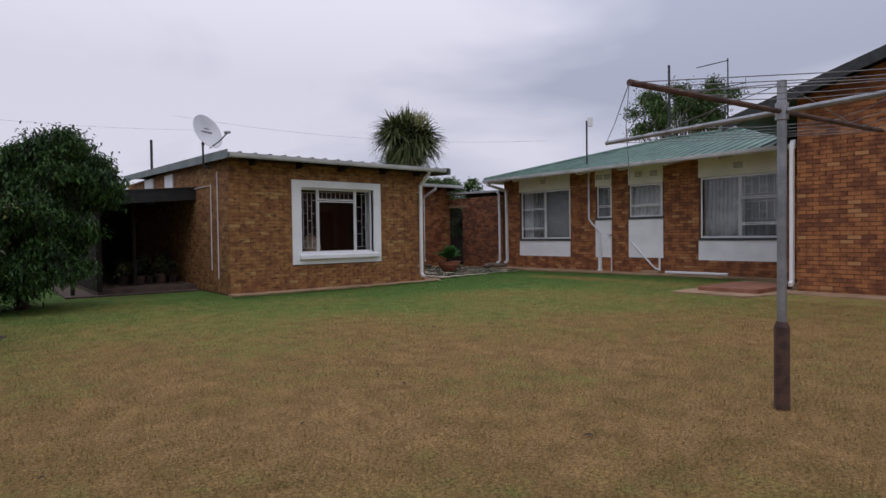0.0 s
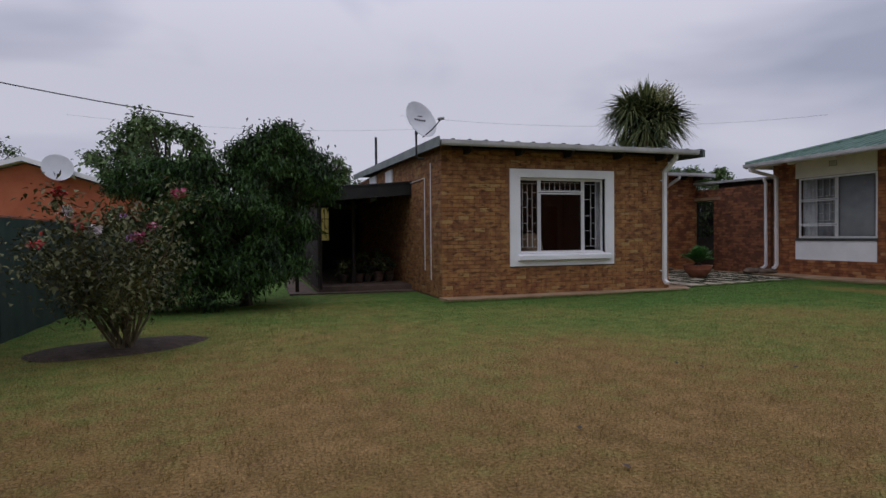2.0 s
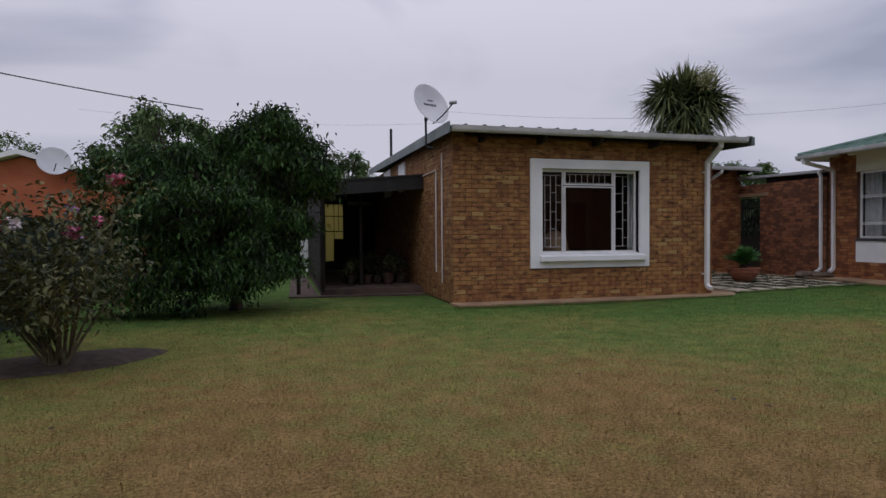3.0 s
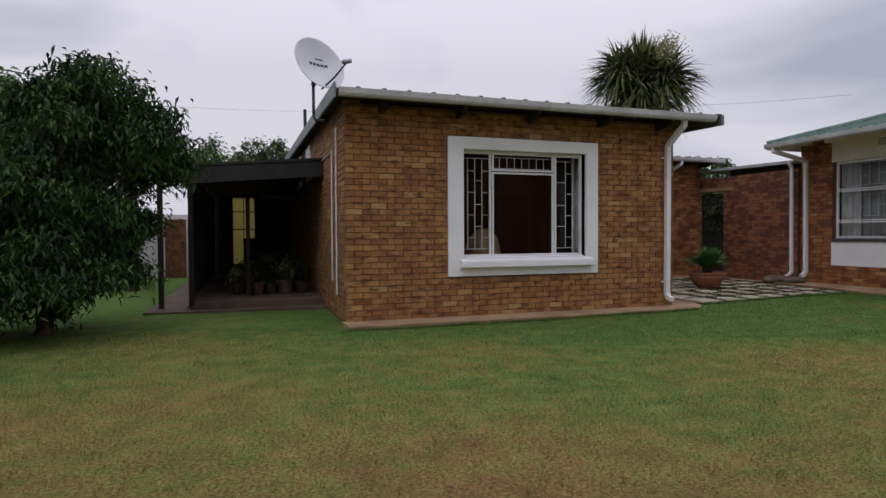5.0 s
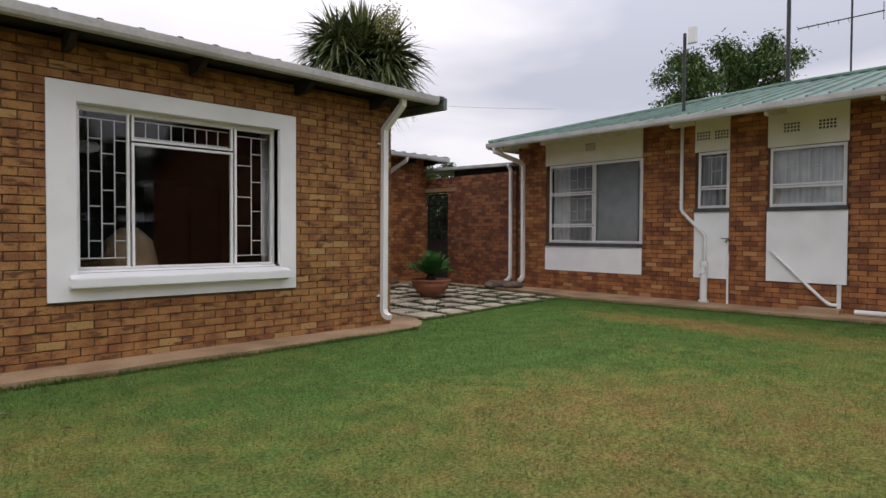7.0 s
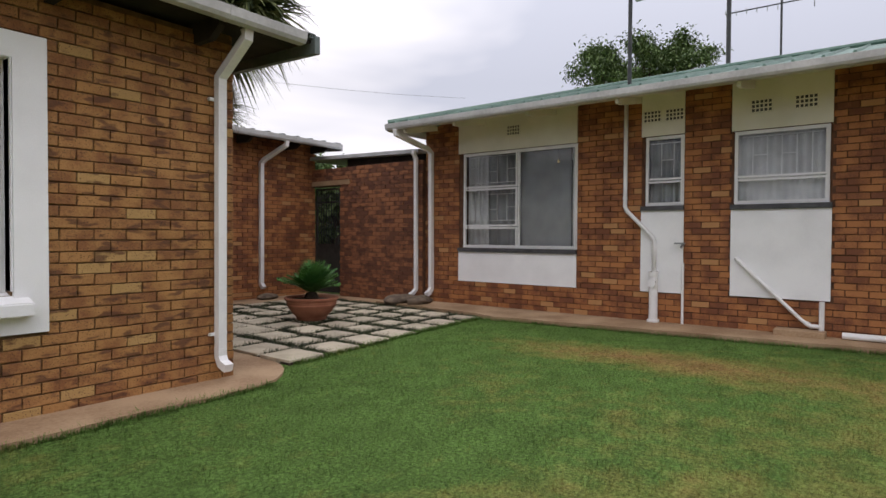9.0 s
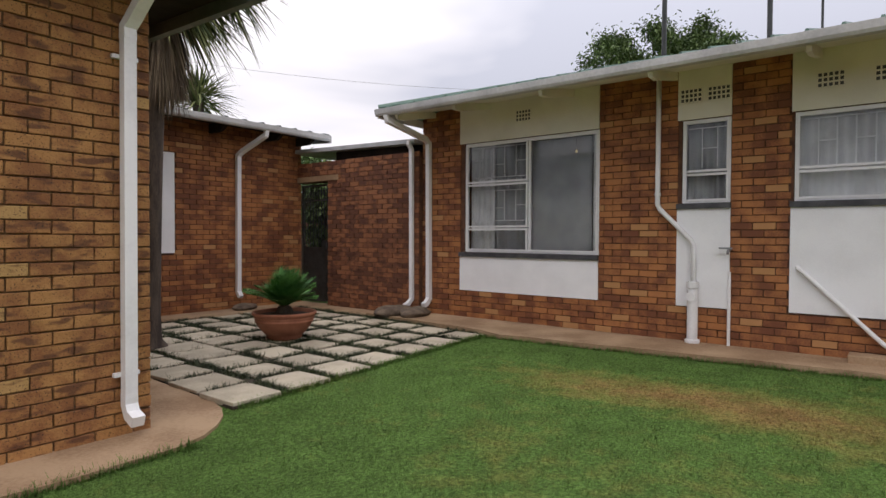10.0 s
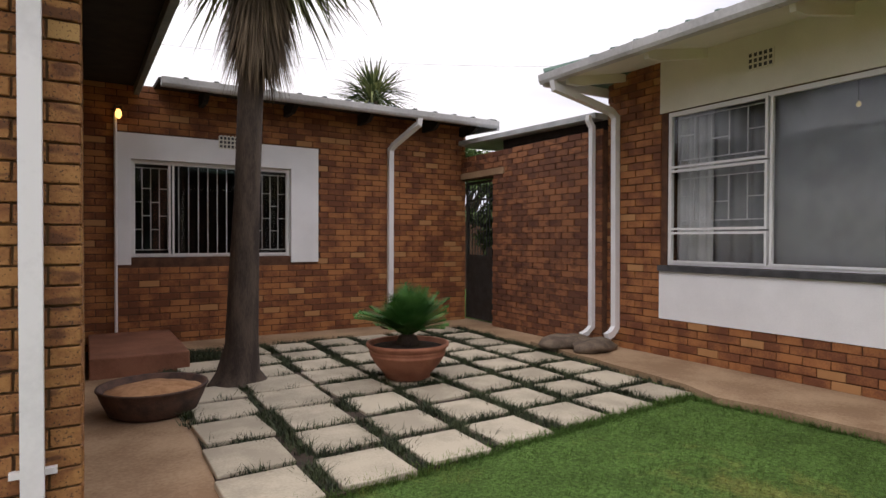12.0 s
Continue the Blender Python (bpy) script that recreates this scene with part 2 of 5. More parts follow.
CONCRETE = material("tan_stained_concrete", (0.25, 0.155, 0.085), (0.40, 0.275, 0.165), 1.8, 0.9, 0.5, fine=45)
SLAB = material("pale_concrete_paving_slab", (0.36, 0.315, 0.235), (0.52, 0.46, 0.345), 3.5, 0.9, 0.4, spread=0.3, fine=60)
BRICK_RED_PAINT = material("red_oxide_painted_step", (0.19, 0.075, 0.04), (0.30, 0.13, 0.075), 3, 0.7, 0.3)
SILL = material("dark_slate_sill", (0.035, 0.035, 0.04), (0.075, 0.075, 0.08), 8, 0.6, 0.3)
GLASS = glass_material()
STEEL_DARK = material("dark_painted_steel", (0.012, 0.014, 0.014), (0.03, 0.034, 0.034), 9, 0.5, 0.2)
GALV = material("galvanised_steel", (0.22, 0.23, 0.24), (0.36, 0.37, 0.38), 6, 0.45, 0.15, metal=0.6)
RUST = material("rusted_dark_steel", (0.05, 0.03, 0.024), (0.12, 0.065, 0.045), 9, 0.85, 0.6)
WIRE = material("grey_line_wire", (0.12, 0.12, 0.12), (0.2, 0.2, 0.2), 5, 0.5, 0.0)
LAWN = lawn_material("lawn_ground", 0.1)
LAWN_BLADE = lawn_material("lawn_blade", 0.2, 0.45)
STOEP = material("shade_dark_veranda_floor", (0.075, 0.05, 0.038), (0.14, 0.095, 0.07), 3, 0.8, 0.3)
SOIL = material("dark_bed_soil", (0.030, 0.020, 0.014), (0.075, 0.05, 0.034), 12, 0.95, 0.9)
LEAF_PEACH = leaf_material("peach_leaves", (0.010, 0.024, 0.007), (0.064, 0.135, 0.030))
LEAF_ROSE = leaf_material("rose_leaves", (0.042, 0.052, 0.019), (0.14, 0.14, 0.05))
LEAF_PALM = leaf_material("palm_leaves", (0.05, 0.075, 0.028), (0.20, 0.225, 0.085))
LEAF_CYCAD = leaf_material("cycad_fronds", (0.03, 0.10, 0.022), (0.095, 0.24, 0.055))
LEAF_FAR = leaf_material("far_foliage", (0.05, 0.085, 0.03), (0.15, 0.22, 0.075))
MONDO = leaf_material("mondo_grass", (0.016, 0.024, 0.010), (0.055, 0.072, 0.028))
DEAD_LEAF = material("dead_palm_leaf", (0.085, 0.06, 0.037), (0.21, 0.155, 0.098), 5, 0.9, 0.2, spread=0.5)
BARK = material("grey_brown_bark", (0.038, 0.027, 0.021), (0.095, 0.07, 0.053), 9, 0.95, 1.0, stretch=(1, 1, 0.25))
TWIG = material("thorny_stem", (0.07, 0.055, 0.03), (0.14, 0.11, 0.06), 9, 0.9, 0.3)
TERRACOTTA = material("terracotta", (0.24, 0.085, 0.045), (0.37, 0.15, 0.085), 5, 0.8, 0.3)
NET = material("grey_net_curtain", (0.34, 0.35, 0.36), (0.43, 0.44, 0.45), 4, 0.9, 0.1)
WHITE_NET = material("white_net_curtain", (0.62, 0.62, 0.63), (0.8, 0.8, 0.8), 4, 0.9, 0.1)
ROOM = material("shade_dark_room_paint", (0.035, 0.035, 0.035), (0.055, 0.054, 0.053), 2, 0.9, 0.1)
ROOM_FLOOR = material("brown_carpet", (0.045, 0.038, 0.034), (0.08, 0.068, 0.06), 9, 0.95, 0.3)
SHADE_CLOTH = material("dark_green_shade_cloth", (0.012, 0.030, 0.022), (0.025, 0.05, 0.038), 3, 0.9, 0.2, fine=120)
ORANGE_WALL = material("orange_painted_wall", (0.40, 0.105, 0.045), (0.50, 0.15, 0.07), 2, 0.85, 0.2)


def pane_cloth():
    m = bpy.data.materials.new("yellow_translucent_blind")
    m.use_nodes = True
    n, l = m.node_tree.nodes, m.node_tree.links
    t = n.new("ShaderNodeBsdfTranslucent")
    t.inputs["Color"].default_value = (0.52, 0.46, 0.24, 1)
    l.new(t.outputs["BSDF"], n["Material Output"].inputs["Surface"])
    return m


YELLOW_PANE = pane_cloth()
DISH_PAINT = material("off_white_dish_paint", (0.55, 0.56, 0.58), (0.68, 0.69, 0.70), 2, 0.45, 0.05)
INK = material("dark_print", (0.02, 0.02, 0.025), (0.04, 0.04, 0.045), 8, 0.6, 0.0)


# ---- builders ----
def part(name, bm, mat, parent=None, label="", smooth=False):
    """Links a bmesh as one mesh object, under its thing."""
    me = bpy.data.meshes.new(name)
    bmesh.ops.recalc_face_normals(bm, faces=bm.faces)
    bm.to_mesh(me)
    bm.free()
    me.materials.append(mat)
    if smooth:
        for p in me.polygons:
            p.use_smooth = True
    ob = new(name, me)
    if parent is not None:
        ob.parent = parent
    if label:
        ob["label"] = label
    return ob


def raw(name, verts, faces, mat, parent=None, label="", kind=""):
    me = bpy.data.meshes.new(name)
    me.from_pydata(verts, [], faces)
    me.materials.append(mat)
    ob = new(name, me)
    if parent is not None:
        ob.parent = parent
    return tagged(ob, label, "", "", kind)


def empty(name, label, category, group="", kind=""):
    return tagged(new(name), label, category, group, kind)


def box(bm, x0, y0, z0, x1, y1, z1, bevel=0.0):
    vs = [bm.verts.new(p) for p in ((x0, y0, z0), (x1, y0, z0), (x1, y1, z0), (x0, y1, z0), (x0, y0, z1), (x1, y0, z1), (x1, y1, z1), (x0, y1, z1))]
    fs = [bm.faces.new([vs[i] for i in f]) for f in ((3, 2, 1, 0), (4, 5, 6, 7), (0, 1, 5, 4), (1, 2, 6, 5), (2, 3, 7, 6), (3, 0, 4, 7))]
    if bevel:
        es = list({e for f in fs for e in f.edges})
        bmesh.ops.bevel(bm, geom=es, offset=bevel, segments=2, affect="EDGES", profile=0.5)
    return bm


def boxed(x0, y0, z0, x1, y1, z1, bevel=0.0):
    return box(bmesh.new(), x0, y0, z0, x1, y1, z1, bevel)


def prism(bm, outline, axis, a0, a1):
    """A straight bar: outline of (p, z) drawn along axis x or y from a0 to a1."""
    def at(a, p, z):
        return (a, p, z) if axis == "x" else (p, a, z)
    one = [bm.verts.new(at(a0, p, z)) for p, z in outline]
    two = [bm.verts.new(at(a1, p, z)) for p, z in outline]
    k = len(outline)
    for i in range(k):
        bm.faces.new((one[i], one[(i + 1) % k], two[(i + 1) % k], two[i]))
    bm.faces.new(one)
    bm.faces.new(two[::-1])
    return bm


def tube(bm, points, radii, n=8, square=None):
    """A pipe along points; radii one number or one a point; square: half depth for a flat box section."""
    pts = [Vector(p) for p in points]
    if not hasattr(radii, "__len__"):
        radii = [radii] * len(pts)
    rings = []
    up = Vector((0, 0, 1))
    last = None
    for i, p in enumerate(pts):
        d = (pts[min(i + 1, len(pts) - 1)] - pts[max(i - 1, 0)]).normalized()
        if last is None:
            side = d.cross(up) if abs(d.z) < 0.95 else d.cross(Vector((0, 1, 0)))
        else:
            side = last - d * last.dot(d)
        side.normalize()
        last = side
        other = d.cross(side)
        r = radii[i]
        if square:
            ring = [side * a * r + other * b * square for a, b in ((-1, -1), (1, -1), (1, 1), (-1, 1))]
        else:
            ring = [side * math.cos(2 * math.pi * j / n) * r + other * math.sin(2 * math.pi * j / n) * r for j in range(n)]
        rings.append([bm.verts.new(p + q) for q in ring])
    k = len(rings[0])
    for a, b in zip(rings, rings[1:]):
        for j in range(k):
            bm.faces.new((a[j], a[(j + 1) % k], b[(j + 1) % k], b[j]))
    bm.faces.new(rings[0][::-1])
    bm.faces.new(rings[-1])
    return bm


def lathe(bm, profile, centre, n=32):
    """Turns (radius, z) round the upright through centre."""
    cx, cy, cz = centre
    rings = [[bm.verts.new((cx + r * math.cos(2 * math.pi * j / n), cy + r * math.sin(2 * math.pi * j / n), cz + z)) for j in range(n)] for r, z in profile]
    for a, b in zip(rings, rings[1:]):
        for j in range(n):
            bm.faces.new((a[j], a[(j + 1) % n], b[(j + 1) % n], b[j]))
    bm.faces.new(rings[0][::-1])
    bm.faces.new(rings[-1])
    return bm


COURSE, PITCH = 0.083, 0.232


class Wall:
    """A straight wall in the plane axis = c whose outside faces the sign s; a is the place along it."""

    def __init__(self, name, across, c, s, a0, a1, z0, z1, mortar, label, thick=0.22, holes=()):
        self.across, self.c, self.s, self.a0, self.a1, self.z0, self.z1 = across, c, s, a0, a1, z0, z1
        self.holes = list(holes)
        bm = bmesh.new()
        az = sorted({a0 + 0.006, a1 - 0.006, *[h[0] for h in holes], *[h[1] for h in holes]})
        zz = sorted({z0 - 0.4, z1, *[h[2] for h in holes], *[h[3] for h in holes]})
        for p, q in zip(az, az[1:]):
            for u, v in zip(zz, zz[1:]):
                ma, mz = (p + q) / 2, (u + v) / 2
                if not any(h[0] < ma < h[1] and h[2] < mz < h[3] for h in holes):
                    self.slab(bm, p, q, u, v, -0.011, -thick)
        bmesh.ops.remove_doubles(bm, verts=bm.verts, dist=0.0005)
        self.ob = tagged(part(name, bm, mortar), label, "wall", "", "structure")

    def point(self, a, out, z):
        d = self.c + self.s * out
        return (a, d, z) if self.across == "y" else (d, a, z)

    def slab(self, bm, a0, a1, z0, z1, o0, o1, bevel=0.0):
        p, q = self.point(a0, o0, z0), self.point(a1, o1, z1)
        return box(bm, *[min(i, j) for i, j in zip(p, q)], *[max(i, j) for i, j in zip(p, q)], bevel)

    def bricks(self, mat, skip=(), near=None, seed=1, proud=0.004, a0=None, a1=None, wobble=0.002):
        """Lays stretcher courses; near: (a from, a to) in which bricks are parts of their own, at most 300."""
        rnd = random.Random(seed)
        a_from, a_to = self.a0 if a0 is None else a0, self.a1 if a1 is None else a1
        found = []
        row, z = 0, self.z0
        while z + COURSE <= self.z1 + 0.02:
            free = [(a_from, a_to)]
            mid = z + COURSE / 2
            for h in (*self.holes, *skip):
                if h[2] < mid < h[3]:
                    cut = []
                    for p, q in free:
                        if h[1] <= p or h[0] >= q:
                            cut.append((p, q))
                        else:
                            if h[0] > p:
                                cut.append((p, h[0]))
                            if h[1] < q:
                                cut.append((h[1], q))
                    free = cut
            a = a_from - (row % 2) * PITCH / 2
            while a < a_to:
                for p, q in free:
                    u, v = max(a + 0.005, p), min(a + PITCH - 0.005, q)
                    if v - u > 0.03:
                        found.append((u + rnd.uniform(-0.001, 0.001), v, z + 0.005 + rnd.uniform(-0.0015, 0.0015), proud + rnd.uniform(-wobble, wobble)))
                a += PITCH
            row, z = row + 1, z + COURSE
        h = COURSE - 0.010
        # unit brick: x along, y out, z up
        b, t = 0.0035, 0.022
        ring = ((0, 0), (1, 0), (1, h), (0, h))
        inner = ((b / 0.22, b), (1 - b / 0.22, b), (1 - b / 0.22, h - b), (b / 0.22, h - b))
        base = [(x, -t, y) for x, y in ring] + [(x, -b, y) for x, y in ring] + [(x, 0, y) for x, y in inner]
        faces = [(8, 9, 10, 11)] + [(i, (i + 1) % 4, 4 + (i + 1) % 4, 4 + i) for i in range(4)] + [(4 + i, 4 + (i + 1) % 4, 8 + (i + 1) % 4, 8 + i) for i in range(4)]
        if (self.across == "y") == (self.s > 0):
            faces = [f[::-1] for f in faces]
        near_list, rest = [], []
        for f in found:
            (near_list if near and near[0] <= f[0] and f[1] <= near[1] and len(near_list) < 300 else rest).append(f)
        # the unit brick as a mesh in this wall's own directions
        def turned(v, f):
            ln, out = f[1] - f[0], f[3]
            return self.point(f[0] + v[0] * ln, out + v[1], f[2] + v[2])
        worn = []
        for k in range(6):
            jit = [(x + rnd.uniform(-0.012, 0.012), y + rnd.uniform(-0.0012, 0.0012), z + rnd.uniform(-0.0028, 0.0028)) if i >= 4 else (x, y, z) for i, (x, y, z) in enumerate(base)]
            worn.append(jit)
        units = []
        for shape in worn:
            unit = bpy.data.meshes.new("brick")
            if self.across == "y":
                unit.from_pydata([(x, self.s * y, z) for x, y, z in shape], [], faces)
            else:
                unit.from_pydata([(self.s * y, x, z) for x, y, z in shape], [], faces)
            unit.materials.append(mat)
            units.append(unit)
        for f in near_list:
            ob = new("brick", units[rnd.randrange(6)])
            ob.parent = self.ob
            ob.location = self.point(f[0], f[3], f[2])
            ob.scale = (f[1] - f[0], 1, 1) if self.across == "y" else (1, f[1] - f[0], 1)
        verts, polys = [], []
        for f in rest:
            k = len(verts)
            verts += [turned(v, f) for v in worn[rnd.randrange(6)]]
            polys += [tuple(k + i for i in p) for p in faces]
        if rest:
            raw("brickwork", verts, polys, mat, self.ob, "", "stuff")


def window(wall, name, a0, a1, z0, z1, lights, label, recess=0.06, bar=0.038, mat=WHITE_PAINT, bars=None, bar_mat=None):
    """A steel window: outer frame, lights (a0, a1, z0, z1) each with its own frame and pane, burglar bars behind."""
    w = empty(name, label, "window", "", "structure")
    bm = bmesh.new()
    for p, q, u, v in ((a0, a1, z0, z0 + bar), (a0, a1, z1 - bar, z1), (a0, a0 + bar, z0 + bar, z1 - bar), (a1 - bar, a1, z0 + bar, z1 - bar)):
        wall.slab(bm, p, q, u, v, -recess, -recess - 0.05)
    part("window_frame", bm, mat, w)
    for i, (p, q, u, v) in enumerate(lights):
        bm = bmesh.new()
        t = 0.024
        for e, f, g, h in ((p, q, u, u + t), (p, q, v - t, v), (p, p + t, u + t, v - t), (q - t, q, u + t, v - t)):
            wall.slab(bm, e, f, g, h, -recess + 0.012, -recess - 0.03)
        sash = part("sash", bm, mat, w)
        bm = wall.slab(bmesh.new(), p + t - 0.004, q - t + 0.004, u + t - 0.004, v - t + 0.004, -recess - 0.012, -recess - 0.016)
        pane = part("pane", bm, GLASS, sash)
        pane.visible_shadow = False
    if bars:
        for p, q, u, v in bars:
            bm = wall.slab(bmesh.new(), min(p, q) - 0.005, max(p, q) + 0.005, min(u, v) - 0.005, max(u, v) + 0.005, -recess - 0.07, -recess - 0.08)
            part("burglar_bar", bm, bar_mat or mat, w)
    return w


def staggered_bars(a0, a1, z0, z1, columns, rungs, seed=3):
    """A burglar grille: uprights with rungs that step from column to column."""
    out = []
    dx = (a1 - a0) / columns
    for i in range(columns + 1):
        out.append((a0 + i * dx, a0 + i * dx, z0, z1))
    for i in range(columns):
        for j in range(1, rungs):
            z = z0 + (z1 - z0) * (j + (0.5 if i % 2 else 0) - 0.25) / rungs
            out.append((a0 + i * dx, a0 + (i + 1) * dx, z, z))
    return out


def curtain(wall, name, a0, a1, z0, z1, out, mat, label, wave=0.11, depth=0.025):
    n = max(8, int((a1 - a0) / wave * 8))
    verts, faces = [], []
    for i in range(n + 1):
        a = a0 + (a1 - a0) * i / n
        o = out + depth * math.sin(2 * math.pi * a / wave) + 0.4 * depth * math.sin(5.1 * a / wave)
        verts += [wall.point(a, o, z0), wall.point(a, o, z1)]
        if i:
            faces.append((2 * i - 2, 2 * i, 2 * i + 1, 2 * i - 1))
    ob = raw(name, verts, faces, mat)
    sol = ob.modifiers.new("thickness", "SOLIDIFY")
    sol.thickness = 0.004
    for p in ob.data.polygons:
        p.use_smooth = True
    return tagged(ob, label, "curtain")


def downpipe(name, points, label, half=0.04, deep=0.03, brackets=()):
    """A flat-sided downpipe in three parts: the bend from the gutter, the straight length, and the shoe."""
    d = empty(name, label, "downpipe")
    k = max(range(len(points) - 1), key=lambda i: (Vector(points[i + 1]) - Vector(points[i])).length)
    part("swan_neck", tube(bmesh.new(), points[:k + 1] + [tuple(Vector(points[k]).lerp(Vector(points[k + 1]), 0.03))], half, 4, square=deep), WHITE_PAINT, d)
    part("pipe", tube(bmesh.new(), points[k:k + 2], half * 0.97, 4, square=deep * 0.97), WHITE_PAINT, d)
    part("shoe", tube(bmesh.new(), [tuple(Vector(points[k + 1]).lerp(Vector(points[k]), 0.03))] + points[k + 1:], half, 4, square=deep), WHITE_PAINT, d)
    for b in brackets:
        part("bracket", boxed(*b), WHITE_PAINT, d)
    return d


def leaves(rnd, centres, count, size, droop, mat_name, width=0.28, spread=0.35):
    """Many small folded leaves round the given twig ends; returns verts and faces."""
    verts, faces = [], []
    for _ in range(count):
        c = centres[rnd.randrange(len(centres))]
        p = Vector((c[0] + rnd.gauss(0, spread), c[1] + rnd.gauss(0, spread), c[2] + rnd.gauss(0, spread * 0.8)))
        az = rnd.uniform(0, 2 * math.pi)
        el = rnd.gauss(-droop, 0.45)
        d = Vector((math.cos(az) * math.cos(el), math.sin(az) * math.cos(el), math.sin(el)))
        s = d.cross(Vector((rnd.uniform(-0.4, 0.4), rnd.uniform(-0.4, 0.4), 1))).normalized()
        ln = size * rnd.uniform(0.6, 1.25)
        mid = p + d * ln * 0.45
        tip = p + d * ln + Vector((0, 0, -ln * 0.22))
        nrm = s.cross(d) * ln * 0.06
        k = len(verts)
        verts += [tuple(p), tuple(mid + s * ln * width * 0.5 + nrm), tuple(tip), tuple(mid - s * ln * width * 0.5 + nrm)]
        faces += [(k, k + 1, k + 2), (k, k + 2, k + 3)]
    return verts, faces


# ---- ground ----
def ground_height(x, y):
    return 0.06 * max(0.0, min(1.0, (x - 7.5) / 5.5)) if abs(x) < 60 and abs(y) < 60 else 0.0


def ground_sheet():
    xs = [-900, -300, -100, -40, -15, *[-8 + 0.5 * i for i in range(60)], 30, 60, 150, 400, 900]
    ys = [-900, -300, -100, -40, -15, *[-8 + 0.5 * i for i in range(60)], 30, 60, 150, 400, 900]
    verts = [(x, y, ground_height(x, y)) for y in ys for x in xs]
    k = len(xs)
    faces = [(j * k + i, j * k + i + 1, (j + 1) * k + i + 1, (j + 1) * k + i) for j in range(len(ys) - 1) for i in range(k - 1)]
    tagged(raw("ground", verts, faces, LAWN), "patchy lawn, green by the walls and straw-dry in the open", "lawn", "", "structure")


ground_sheet()


def pavement(name, outline, z0, z1, label, mat=CONCRETE):
    bm = bmesh.new()
    top = [bm.verts.new((x, y, z1 + (0.0))) for x, y in outline]
    low = [bm.verts.new((x, y, z0)) for x, y in outline]
    bm.faces.new(top)
    for i in range(len(outline)):
        j = (i + 1) % len(outline)
        bm.faces.new((top[i], low[i], low[j], top[j]))
    return tagged(part(name, bm, mat), label, "pavement", "", "structure")


rough_edge = random.Random(5)
front_edge = [(4.62 + 0.3 * i, 11.70 + rough_edge.uniform(-0.03, 0.03)) for i in range(19)]
pavement("pavement_cottage", [(4.6, 12.25), *front_edge, (10.25, 11.77), (10.43, 11.91), (10.56, 12.06), (10.65, 12.23), (10.71, 12.45), (10.78, 14.3), (10.86, 17.4), (10.0, 17.4), (10.0, 12.25)], -0.3, 0.052, "worn tan concrete apron along the cottage wall")
house_edge = [((14.46 + 0.105 * (12.4 - y) if y < 12.4 else 14.61 + 0.09 * (y - 12.4)) + rough_edge.uniform(-0.02, 0.02), y) for y in [15.0 - 0.4 * i for i in range(27)]]
pavement("pavement_house", [(15.55, 15.0), *house_edge, (15.55, 4.6)][::-1], -0.3, 0.125, "tan concrete apron along the house wall")
pavement("pavement_gate", [(14.84, 15.0), (15.6, 15.0), (15.6, 18.6), (15.44, 17.46), (10.86, 17.46), (10.86, 16.62), (14.96, 16.75)], -0.3, 0.075, "tan concrete strip before the gate and the back wall")

# ---- cottage ----
FRONT_WINDOW = (6.36, 8.42, 0.90, 2.50)
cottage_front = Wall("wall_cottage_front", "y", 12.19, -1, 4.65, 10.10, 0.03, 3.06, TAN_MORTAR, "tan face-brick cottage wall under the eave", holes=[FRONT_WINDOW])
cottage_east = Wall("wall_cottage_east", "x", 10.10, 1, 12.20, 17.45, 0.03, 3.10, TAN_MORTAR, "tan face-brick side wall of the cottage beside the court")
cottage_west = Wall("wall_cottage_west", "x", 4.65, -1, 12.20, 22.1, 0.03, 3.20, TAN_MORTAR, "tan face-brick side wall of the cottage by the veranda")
tagged(part("wall_cottage_back", boxed(4.67, 21.2, -0.2, 10.0, 21.4, 3.2), TAN_MORTAR), "plain back wall of the cottage", "wall", "", "structure")
tagged(part("wall_room_back", boxed(4.9, 16.4, 0.0, 9.83, 16.5, 2.9), ROOM), "cottage room's inner wall with the room's dimness in its paint", "wall", "", "structure")
tagged(part("wall_room_east", boxed(9.78, 12.45, 0.2, 9.826, 16.396, 2.716), ROOM), "cottage room's side wall with the room's dimness in its paint", "wall", "", "structure")
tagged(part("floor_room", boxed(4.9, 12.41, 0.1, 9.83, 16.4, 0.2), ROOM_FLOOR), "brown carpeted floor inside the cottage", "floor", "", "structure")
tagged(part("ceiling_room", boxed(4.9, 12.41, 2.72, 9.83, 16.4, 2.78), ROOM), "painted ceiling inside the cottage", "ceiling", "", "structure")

SURROUND = (6.13, 8.635, 0.637, 2.674)
bm = bmesh.new()
for p, q, u, v in ((6.13, 6.37, 0.637, 2.674), (8.43, 8.635, 0.637, 2.674), (6.37, 8.43, 2.50, 2.674), (6.37, 8.43, 0.637, 0.86)):
    cottage_front.slab(bm, p, q, u, v, 0.032, -0.004)
for p, q, u, v in ((6.36, 6.372, 0.93, 2.5), (8.428, 8.42, 0.93, 2.5), (6.372, 8.428, 2.498, 2.51)):
    cottage_front.slab(bm, p, q, u, v, 0.02, -0.13)
tagged(part("trim_window_surround", bm, WHITE_PLASTER), "white plastered surround round the cottage window", "trim", "", "structure")
bm = bmesh.new()
prism(bm, [(12.30, 0.925), (12.05, 0.855), (12.05, 0.765), (12.16, 0.75), (12.30, 0.78)], "x", 6.30, 8.52)
bmesh.ops.bevel(bm, geom=list(bm.edges), offset=0.008, segments=2, affect="EDGES")
tagged(part("trim_window_sill", bm, WHITE_PLASTER), "thick white sloping window sill", "trim", "", "structure")
